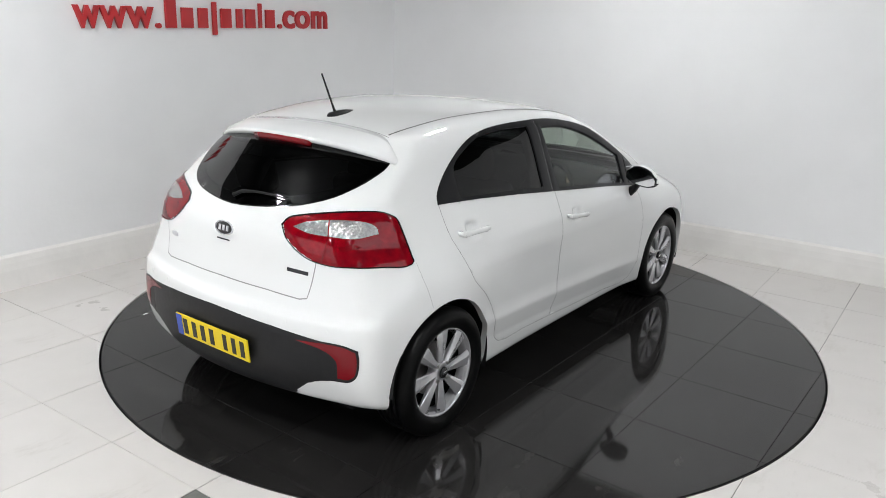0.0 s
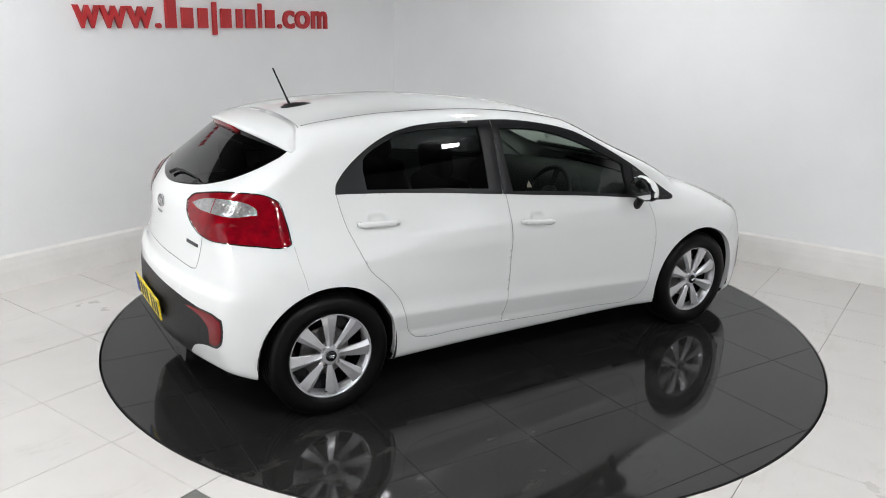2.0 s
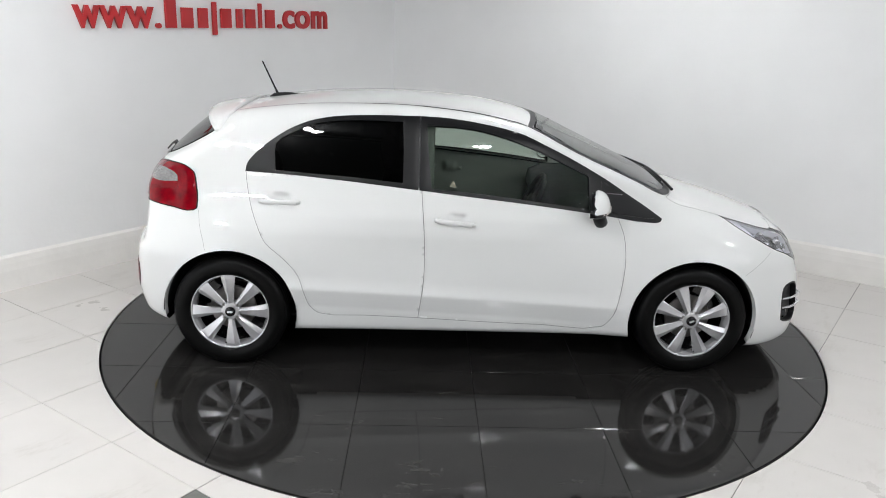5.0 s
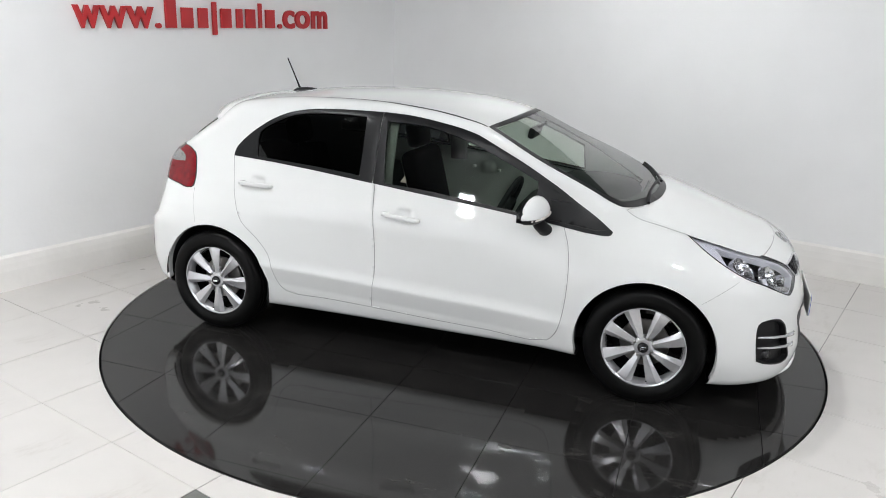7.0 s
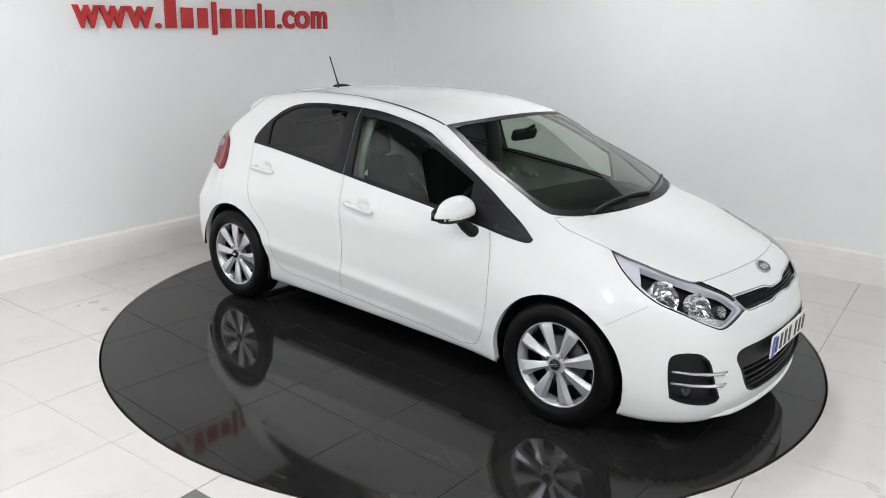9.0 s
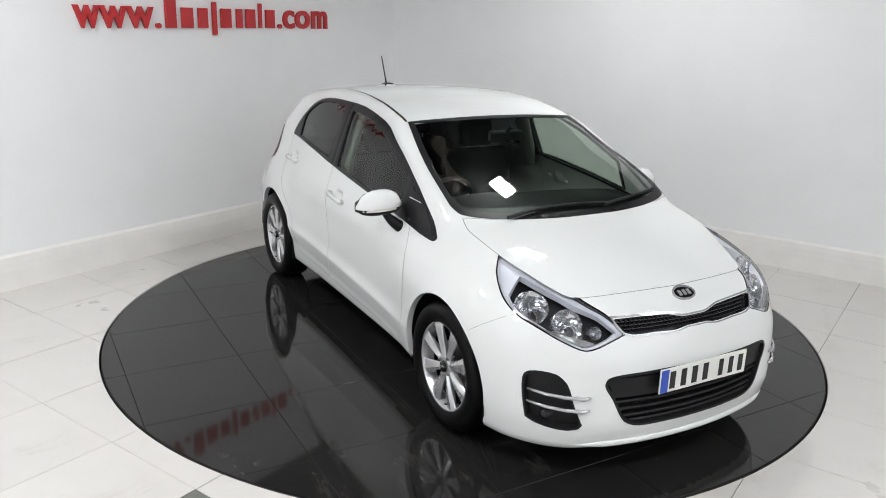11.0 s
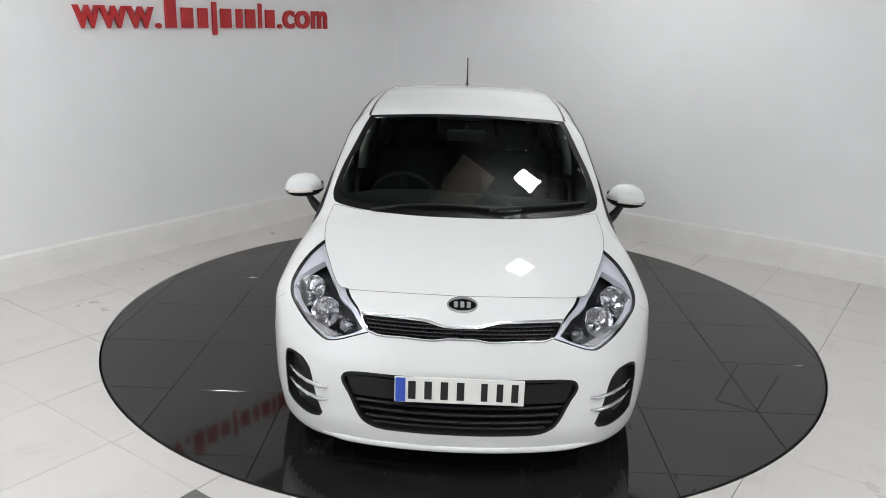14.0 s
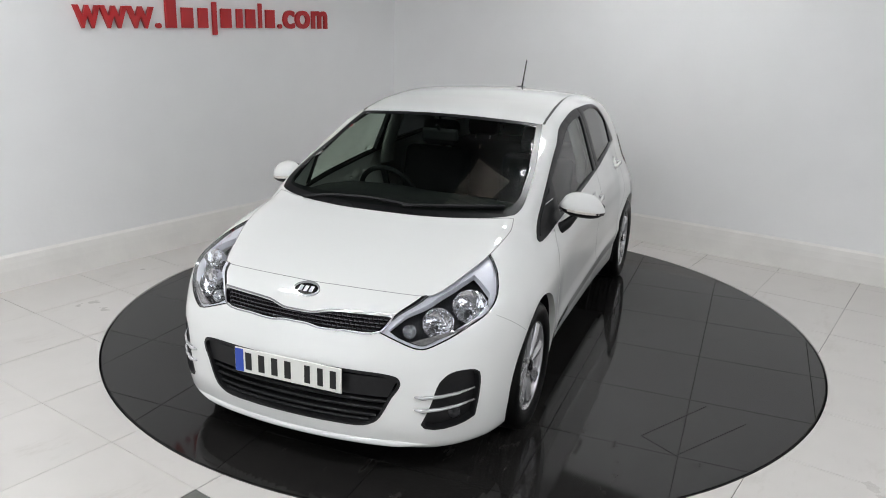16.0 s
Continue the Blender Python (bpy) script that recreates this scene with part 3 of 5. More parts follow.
FRAME_REAR = [(-1.198, 1.077), (-0.9, 1.064), (-0.6, 1.042), (-0.262, 1.010), (-0.262, 1.386), (-0.45, 1.386), (-0.6, 1.382), (-0.73, 1.372),
              (-0.86, 1.346), (-0.96, 1.305), (-1.04, 1.257), (-1.11, 1.205), (-1.16, 1.158), (-1.19, 1.118)]
PANE_REAR = [(-1.035, 1.088), (-0.608, 1.066), (-0.345, 1.044), (-0.345, 1.219), (-0.352, 1.358), (-0.584, 1.360), (-0.72, 1.352), (-0.823, 1.336),
             (-0.942, 1.288), (-1.035, 1.226)]
FRAME_FRONT = [(-0.256, 1.010), (0.01, 0.982), (0.36, 0.947), (0.74, 0.899), (1.02, 0.862), (1.065, 0.868), (1.074, 0.883), (0.975, 0.950),
               (0.88, 1.008), (0.78, 1.072), (0.68, 1.128), (0.56, 1.190), (0.45, 1.242), (0.31, 1.303), (0.2, 1.332), (0.02, 1.364),
               (-0.12, 1.380), (-0.256, 1.386)]
PANE_FRONT = [(-0.19, 1.018), (0.01, 1.004), (0.35, 0.968), (0.672, 0.926), (0.662, 1.098), (0.55, 1.150), (0.376, 1.226), (0.21, 1.286),
              (0.04, 1.326), (-0.09, 1.338), (-0.222, 1.342), (-0.21, 1.188)]
BONNET = [(1.885, 0.0), (1.870, 0.2), (1.845, 0.35), (1.79, 0.518), (1.70, 0.565), (1.60, 0.60), (1.48, 0.640), (1.35, 0.664), (1.2, 0.672),
          (1.12, 0.66), (1.19, 0.50), (1.25, 0.25), (1.275, 0.0)]
BONNET = BONNET + [(x, -y) for x, y in BONNET[-2:0:-1]]
HEADLAMP = [(0.675, 0.890), (0.80, 0.857), (0.935, 0.815), (1.065, 0.779), (1.185, 0.735), (1.236, 0.702), (1.280, 0.660), (1.235, 0.638), (1.175, 0.611), (1.14, 0.606),
            (1.065, 0.632), (0.945, 0.682), (0.84, 0.722), (0.755, 0.776), (0.70, 0.835)]
LAMP_BEZEL = [(0.782, 0.782), (0.80, 0.836), (0.92, 0.802), (1.05, 0.768), (1.165, 0.730), (1.250, 0.670), (1.225, 0.648), (1.17, 0.623), (1.14, 0.617), (1.07, 0.642), (0.95, 0.692), (0.85, 0.732)]
LAMP_STRIP = [(0.86, 0.700), (0.955, 0.676), (1.07, 0.644), (1.14, 0.620), (1.18, 0.632), (1.12, 0.650), (0.97, 0.682), (0.88, 0.710)]
GRILLE = [(0.0, 0.656), (0.06, 0.655), (0.11, 0.648), (0.23, 0.651), (0.375, 0.660), (0.40, 0.690), (0.415, 0.722), (0.25, 0.722), (0.14, 0.717), (0.07, 0.702), (0.0, 0.701)]
GRILLE = GRILLE + [(-y, z) for y, z in GRILLE[-2:0:-1]]
INTAKE = [(0.0, 0.266), (0.2, 0.266), (0.34, 0.272), (0.395, 0.300), (0.452, 0.405), (0.483, 0.462), (0.474, 0.486), (0.44, 0.497), (0.3, 0.503), (0.0, 0.505)]
INTAKE = INTAKE + [(-y, z) for y, z in INTAKE[-2:0:-1]]
FOG = [(0.752, 0.490), (0.775, 0.506), (0.885, 0.506), (0.93, 0.470), (0.965, 0.375), (1.002, 0.290), (0.985, 0.272), (0.82, 0.280), (0.768, 0.300), (0.750, 0.40)]
TAILLAMP = [(-1.035, 1.030), (-1.005, 1.058), (-0.938, 1.075), (-0.843, 1.090), (-0.748, 1.100), (-0.615, 1.095), (-0.555, 1.065), (-0.52, 0.99), (-0.478, 0.882),
            (-0.487, 0.873), (-0.608, 0.877), (-0.751, 0.892), (-0.856, 0.895), (-0.926, 0.909), (-0.978, 0.940), (-1.02, 0.985)]
TAIL_CLEAR = [(-0.985, 1.028), (-0.93, 1.050), (-0.80, 1.068), (-0.69, 1.062), (-0.64, 1.034), (-0.632, 1.008), (-0.726, 1.000), (-0.82, 1.008), (-0.925, 1.012)]
TAILGATE = [(0.0, 0.748), (0.28, 0.743), (0.46, 0.732), (0.497, 0.740), (0.508, 0.80), (0.522, 0.885), (0.53, 0.97), (0.555, 1.09), (0.45, 1.075), (0.3, 1.04), (0.0, 1.028)]
INSERT = [(0.0, 0.292), (0.25, 0.292), (0.44, 0.30), (0.53, 0.372), (0.58, 0.393), (0.62, 0.404), (0.62, 0.582), (0.58, 0.585), (0.36, 0.606), (0.1, 0.622), (0.0, 0.624)]
INSERT = INSERT + [(-y, z) for y, z in INSERT[-2:0:-1]]
# the same corner, seen from behind and beside
INSERT_END = [(-0.395, 0.402), (-0.345, 0.412), (-0.27, 0.418), (-0.238, 0.445), (-0.226, 0.52), (-0.232, 0.565), (-0.29, 0.580), (-0.395, 0.583)]
REAR_FOG = [(-0.52, 0.568), (-0.40, 0.574), (-0.29, 0.571), (-0.243, 0.556), (-0.237, 0.52), (-0.245, 0.455), (-0.275, 0.431), (-0.322, 0.430), (-0.328, 0.505), (-0.375, 0.540)]

HEADLAMP, LAMP_BEZEL, LAMP_STRIP, TAILLAMP, TAIL_CLEAR = (spline(q) for q in (HEADLAMP, LAMP_BEZEL, LAMP_STRIP, TAILLAMP, TAIL_CLEAR))
GRILLE, INTAKE, FOG, REAR_FOG, INSERT_END = (spline(q) for q in (GRILLE, INTAKE, FOG, REAR_FOG, INSERT_END))
DOOR_REAR, DOOR_FRONT, FRAME_REAR, FRAME_FRONT, PANE_REAR, PANE_FRONT = (spline(q, 3) for q in (DOOR_REAR, DOOR_FRONT, FRAME_REAR, FRAME_FRONT, PANE_REAR, PANE_FRONT))
SCREEN, REAR_GLASS, BONNET = spline(SCREEN, 3), spline(REAR_GLASS, 3), spline(BONNET, 3)

M_GLASS_CLEAR = pane_material("tinted_glass", (0.69, 0.76, 0.70))
M_GLASS_PRIVACY = pane_material("privacy_glass", (0.04, 0.043, 0.046))
M_GLASS_LENS = pane_material("lamp_lens", (0.96, 0.97, 0.98))
M_TRIM = material("window_trim", (0.009, 0.009, 0.01), 0.35, grain=0.2, scale=200, spec=0.3)
M_MESH = material("dark_chrome", (0.10, 0.10, 0.11), 0.2, metal=0.8)
M_RED = material("red_lens", (0.27, 0.002, 0.008), 0.10, coat=0.3, spec=0.15, grain=0.45, scale=30, second=(0.10, 0.001, 0.005))
M_REDDARK = material("dark_red_lens", (0.16, 0.002, 0.006), 0.14, coat=0.2, spec=0.3)
M_CLEARLENS = material("ribbed_clear_lens", (0.52, 0.50, 0.50), 0.12, metal=0.6, grain=0.6, scale=90, bump=0.8, bump_scale=90)
M_LAMPSILVER = material("lamp_silver", (0.76, 0.76, 0.82), 0.3, metal=0.15)
M_LAMPDARK = material("lamp_smoke", (0.03, 0.03, 0.033), 0.2, metal=0.1)
M_PLATE_W = material("white_plate", (0.78, 0.78, 0.74), 0.35)
M_PLATE_Y = material("yellow_plate", (0.80, 0.60, 0.01), 0.35)
M_PLATE_B = material("blue_plate", (0.03, 0.08, 0.45), 0.35)
M_INK = material("black_ink", (0.01, 0.01, 0.01), 0.4)
M_FABRIC = material("charcoal_fabric", (0.009, 0.009, 0.010), 0.9, grain=0.4, scale=120, bump=0.3, spec=0.05)
M_DASH = material("dash_plastic", (0.014, 0.015, 0.016), 0.6, grain=0.2, scale=150, bump=0.2, spec=0.15)
M_LINING = material("headlining", (0.42, 0.42, 0.40), 0.9, grain=0.1, scale=60)
M_REFLECT = material("lamp_reflector", (0.84, 0.84, 0.86), 0.12, metal=0.95)
M_PILLAR = material("pillar_trim", (0.22, 0.225, 0.215), 0.7, grain=0.1, scale=60)
M_STEEL = material("brake_steel", (0.28, 0.27, 0.26), 0.4, metal=0.9, grain=0.3, scale=40)
M_AMBER = material("clear_amber", (0.85, 0.80, 0.75), 0.15, metal=0.4)
M_STICKER = material("yellow_sticker", (0.16, 0.15, 0.11), 0.5)


def loft(sections):
    """A closed body through rings of equal count."""
    n = len(sections[0])
    verts = [p for s in sections for p in s]
    faces = []
    for i in range(len(sections) - 1):
        for k in range(n):
            l = (k + 1) % n
            faces.append((i * n + k, i * n + l, (i + 1) * n + l, (i + 1) * n + k))
    faces += [tuple(range(n))[::-1], tuple((len(sections) - 1) * n + k for k in range(n))]
    bm = mesh_from(verts, faces)
    bmesh.ops.recalc_face_normals(bm, faces=bm.faces)
    return bm


def build_wheel():
    """A wheel about its own y axis, its face towards +y."""
    w = empty("wheel")
    tyre = [(0.208, -0.010), (0.222, 0.004), (0.245, 0.011), (0.262, 0.013), (0.285, 0.009), (0.300, -0.001), (0.308, -0.014), (0.3125, -0.030)]
    tread = []
    for g in range(4):
        a = -0.038 - g * 0.034
        tread += [(0.3125, a), (0.306, a - 0.002), (0.306, a - 0.007), (0.3125, a - 0.009)]
    tyre += tread + [(0.3125, -0.165), (0.304, -0.182), (0.28, -0.192), (0.23, -0.190), (0.205, -0.178)]
    part("tyre", spin_profile(tyre, 72), M_TYRE, w, "black low-profile rubber tyre", True)
    part("rim", spin_profile([(0.203, -0.020), (0.2085, -0.006), (0.2145, -0.003), (0.216, -0.007), (0.2145, -0.013), (0.206, -0.018),
                              (0.198, -0.030), (0.192, -0.060), (0.188, -0.17)], 72), M_ALLOY, w, "silver alloy rim", True)
    part("brake_disc", spin_profile([(0.0, -0.085), (0.125, -0.085), (0.128, -0.088), (0.128, -0.098), (0.0, -0.1)], 40), M_STEEL, w, smooth=False)
    part("barrel", spin_profile([(0.0, -0.135), (0.188, -0.135), (0.189, -0.06)], 40), M_GLOSSBLACK, w)
    part("hub", spin_profile([(0.0, -0.014), (0.030, -0.014), (0.040, -0.014), (0.046, -0.015), (0.051, -0.019), (0.054, -0.03), (0.055, -0.06)], 40), M_ALLOY, w, smooth=True)
    part("hub_cap", spin_profile([(0.0, 0.001), (0.022, 0.0), (0.0265, -0.003), (0.028, -0.009)], 32), M_GLOSSBLACK, w, "black centre cap", True)
    part("cap_mark", box(-0.015, 0.015, 0.0005, 0.0016, -0.006, 0.006, bevel=0.001), M_CHROME, w)

    def spoke(shift):
        secs = []
        for r, half, top, deep, off in ((0.045, 0.016, -0.013, 0.030, 0.0), (0.085, 0.021, -0.010, 0.032, 0.003), (0.125, 0.028, -0.007, 0.030, 0.008),
                                        (0.165, 0.035, -0.005, 0.026, 0.013), (0.190, 0.039, -0.005, 0.022, 0.017), (0.207, 0.044, -0.007, 0.016, 0.019)):
            ring = [(-half, top - 0.010), (-half * 0.86, top - 0.007), (half * 0.30, top), (half * 0.88, top - 0.009), (half, top - 0.014),
                    (half * 0.8, top - deep), (-half * 0.8, top - deep)]
            secs.append([(x + off * 0.35 * shift, y, r) for x, y in ring])
        return loft(secs)
    for i in range(8):
        ob = part("spoke", spoke(1), M_ALLOY, w, "silver alloy spoke", False)
        ob.matrix_basis = pose(0, 0, 0, 0, 45 * i, 0)
    for i in range(4):
        ob = part("wheel_nut", spin_profile([(0.0, 0.007), (0.006, 0.006), (0.010, 0.0), (0.0105, -0.016)], 6), M_STEEL, w)
        a = radians(45 + 90 * i)
        ob.matrix_basis = pose(0.052 * math.cos(a), -0.012, 0.052 * math.sin(a))
    part("valve", tube([(0.03, -0.012, -0.185), (0.03, 0.0, -0.18)], 0.004, 6), M_GLOSSBLACK, w)
    return w


def oval(cx, cz, a, b, n=40):
    return [(cx + a * math.cos(2 * math.pi * i / n), cz + b * math.sin(2 * math.pi * i / n)) for i in range(n)]


def plate(car, face, paint, centre, lean=0.0):
    """A plate with a blue band and plain dark bars."""
    ob = part("plate", box(-0.26, 0.26, -0.004, 0.004, -0.0555, 0.0555, bevel=0.003), paint, car, "number plate with a blue band and plain bars")
    ob.matrix_basis = pose(*centre, lean, 0, 90 if face > 0 else -90)
    part("band", box(-0.256, -0.216, -0.0065, -0.004, -0.052, 0.052), M_PLATE_B, ob)
    p2 = [(-0.19, 0.05), (-0.125, 0.05), (-0.06, 0.05), (0.005, 0.05), (0.10, 0.046), (0.162, 0.046), (0.222, 0.048)]
    for x, wd in p2:
        part("bar", box(x - wd / 2 + 0.010, x + wd / 2 - 0.010, -0.0062, -0.004, -0.039, 0.039), M_INK, ob)
    return ob


def frill(az, poly, by, **k):
    return sheet(az, poly, hole=shrink(poly, by), **k)


def build_mirror(car, s):
    """A door mirror; s is the car's side."""
    base = pose(0.66, s * 0.90, 0.965)

    def shell(z0, z1, back):
        secs = []
        n = 9
        for i in range(n):
            t = -1 + 2 * i / (n - 1)
            w = max(0.04, 1 - abs(t) ** 2.6) ** 0.55
            ring = []
            for k in range(20):
                a = 2 * math.pi * k / 20
                cx, cz = math.cos(a), math.sin(a)
                x = 0.075 * w * (cx if cx > 0 else cx * 0.35)
                z = (z1 if cz > 0 else -z0) * w * cz * (1.0 if cz > 0 else 1.0)
                ring.append((x + 0.02 - 0.025 * t * 1.0, s * t * 0.115, z - 0.012 * t))
            secs.append(ring)
        return loft(secs)
    mir = part("door_mirror", shell(-0.010, 0.088, 0.3), M_PAINT, car, "white door mirror with black underside", True)
    mir.matrix_basis = base
    low = part("lower_cover", shell(-0.045, 0.004, 0.3), M_BLACKPL, mir, "black plastic mirror underside", True)
    ind = part("indicator", loft([[(0.097 - 0.025 * t - 0.05 * abs(t) ** 3 + dx, s * t * 0.105, -0.004 - 0.012 * t + dz) for dx, dz in ((0, -0.007), (0.003, -0.004), (0.003, 0.005), (0, 0.008), (-0.02, 0.0))]
                               for t in (-0.6, -0.2, 0.3, 0.7, 0.9)]), M_AMBER, mir, "clear indicator strip")
    glass = part("mirror_glass", loft([[(-0.012 - 0.025 * t, s * t * 0.115, z * max(0.2, 1 - abs(t) ** 3) - 0.012 * t) for z in (-0.035, 0.075)]
                                       + [(-0.009 - 0.025 * t, s * t * 0.115, z * max(0.2, 1 - abs(t) ** 3) - 0.012 * t) for z in (0.075, -0.035)]
                                       for t in (-0.9, -0.5, 0, 0.5, 0.9)]), M_CHROME, mir, "mirror glass")
    part("bezel", loft([[(x - 0.025 * t, s * t * 0.108, 0.92 * z * max(0.25, 1 - abs(t) ** 3) ** 0.7 - 0.012 * t) for x, z in ((-0.0105, -0.046), (-0.0105, 0.084), (0.022, 0.086), (0.022, -0.047))]
                        for t in (-1, -0.85, -0.6, -0.2, 0.2, 0.6, 0.85, 1)]), M_GLOSSBLACK, mir, "black mirror bezel", True)
    arm = part("arm", loft([[(x + 0.035 * math.cos(a), s * y, z + r * math.sin(a)) for a in [2 * math.pi * k / 12 for k in range(12)]]
                            for x, y, z, r in ((0.085, -0.125, -0.115, 0.038), (0.075, -0.095, -0.105, 0.038), (0.05, -0.05, -0.065, 0.034), (0.035, -0.02, -0.02, 0.03))]),
               M_BLACKPL, mir, "black mirror arm", True)
    return mir


def build_handle(door, x, z, tilt):
    y = float(lift(-90, [(x - 0.1, z)])[0][1] + lift(-90, [(x + 0.1, z)])[0][1]) / 2
    secs = []
    for t, r in ((-1, 0.35), (-0.93, 0.75), (-0.75, 1.0), (-0.3, 0.85), (0.3, 0.85), (0.75, 1.0), (0.93, 0.75), (1, 0.35)):
        out = 0.026 if abs(t) < 0.8 else 0.014
        secs.append([(x + 0.112 * t, y - out + 0.009 * math.cos(a), z + tilt * t + 0.016 * r * math.sin(a)) for a in [2 * math.pi * k / 12 for k in range(12)]])
    h = loft(secs)
    for t in (-0.86, 0.86):
        add_box(h, x + 0.112 * t - 0.012, x + 0.112 * t + 0.012, y - 0.03, y + 0.02, z + tilt * t - 0.009, z + tilt * t + 0.009)
    return h


def seat(car, x, y, w, back):
    s = part("seat", box(x - 0.26, x + 0.26, y - w, y + w, 0.36, 0.54, bevel=0.05), M_FABRIC, car, "charcoal cloth seat", True)
    bm = box(-0.07, 0.07, -w + 0.01, w - 0.01, 0.0, back, bevel=0.05, segments=3)
    b = part("backrest", bm, M_FABRIC, s, smooth=True)
    b.matrix_basis = pose(x - 0.26, y, 0.50, 0, -14, 0)
    return s


def head_rest(parent, x, y, z):
    h = part("head_rest", box(-0.05, 0.05, -0.13, 0.13, -0.09, 0.09, bevel=0.04, segments=3), M_FABRIC, parent, smooth=True)
    h.matrix_basis = pose(x, y, z, 0, -10, 0)
    bm = tube([(0, -0.06, -0.2), (0, -0.06, -0.05)], 0.006, 6)
    p = part("post", bm, M_CHROME, h)
    p = part("post", tube([(0, 0.06, -0.2), (0, 0.06, -0.05)], 0.006, 6), M_CHROME, h)


def build_cabin(car):
    part("cabin_floor", box(-1.75, 1.2, -0.7, 0.7, 0.26, 0.30), M_FABRIC, car, "dark carpeted cabin floor")
    part("bulkhead", box(1.12, 1.16, -0.66, 0.66, 0.26, 0.90), M_DASH, car)
    secs = []
    for y in (-0.68, -0.5, -0.2, 0.0, 0.2, 0.5, 0.68):
        e = 0.03 * (abs(y) / 0.68) ** 2
        hump = 0.045 * math.exp(-((y + 0.36) / 0.17) ** 2)
        secs.append([(1.13 - 4 * e, y, 0.94 - e), (0.85, y, 0.962 - e), (0.62, y, 0.955 + hump - e), (0.52, y, 0.915 + hump - e), (0.50, y, 0.80), (0.60, y, 0.55), (1.0, y, 0.5)])
    part("dashboard", loft(secs), M_DASH, car, "dark grey moulded dashboard", True)
    wheel = part("steering_wheel", spin_profile([(0.185 + 0.016 * math.cos(a), 0.016 * math.sin(a)) for a in [2 * math.pi * k / 10 for k in range(10)]], 40, closed=True), M_DASH, car, "black steering wheel", True)
    wheel.matrix_basis = pose(0.40, -0.36, 0.86, 0, 0, 90) @ pose(0, 0, 0, 24, 0, 0)
    hubp = part("boss", spin_profile([(0.0, 0.02), (0.06, 0.015), (0.075, -0.01), (0.06, -0.04)], 24), M_DASH, wheel, smooth=True)
    for a in (0, 180, 270):
        sp = part("spoke", box(0.06, 0.18, -0.012, 0.008, -0.018, 0.018, bevel=0.004), M_DASH, wheel)
        sp.matrix_basis = pose(0, 0, 0, 0, a, 0)
    for y in (-0.36, 0.36):
        s = seat(car, -0.02, y, 0.25, 0.56)
        head_rest(s, -0.43, y, 1.14)
    s = seat(car, -0.95, 0.0, 0.62, 0.5)
    for y in (-0.36, 0.36):
        head_rest(s, -1.36, y, 1.10)
    part("parcel_shelf", box(-1.72, -1.36, -0.58, 0.58, 0.955, 0.975, bevel=0.005), M_FABRIC, car)
    m = part("inside_mirror", box(-0.02, 0.02, -0.11, 0.11, -0.033, 0.033, bevel=0.014), M_DASH, car, "black rear-view mirror")
    m.matrix_basis = pose(0.47, 0.0, 1.26, 0, 15, 0)
    part("stem", tube([(0.0, 0, 0.02), (0.05, 0, 0.075)], 0.009, 8), M_DASH, m)
    # pale inner trim of the pillars between the doors
    for s in (-1, 1):
        part("pillar_trim", loft([[(x, s * (y - d), z) for x, d in ((-0.30, 0), (-0.186, 0), (-0.176, 0.015), (-0.19, 0.04), (-0.29, 0.05))]
                                  for y, z in ((0.715, 0.93), (0.700, 1.06), (0.650, 1.22), (0.600, 1.345))]), M_PILLAR, car, "pale grey pillar trim", True)
    # roof lining just under the roof skin
    part("headlining", sheet("top", [(0.30, -0.50), (0.34, 0.0), (0.30, 0.50), (-1.2, 0.46), (-1.2, -0.46)], 0.08, proud=-0.03, thick=0.005), M_LINING, car, "pale grey headlining", True)


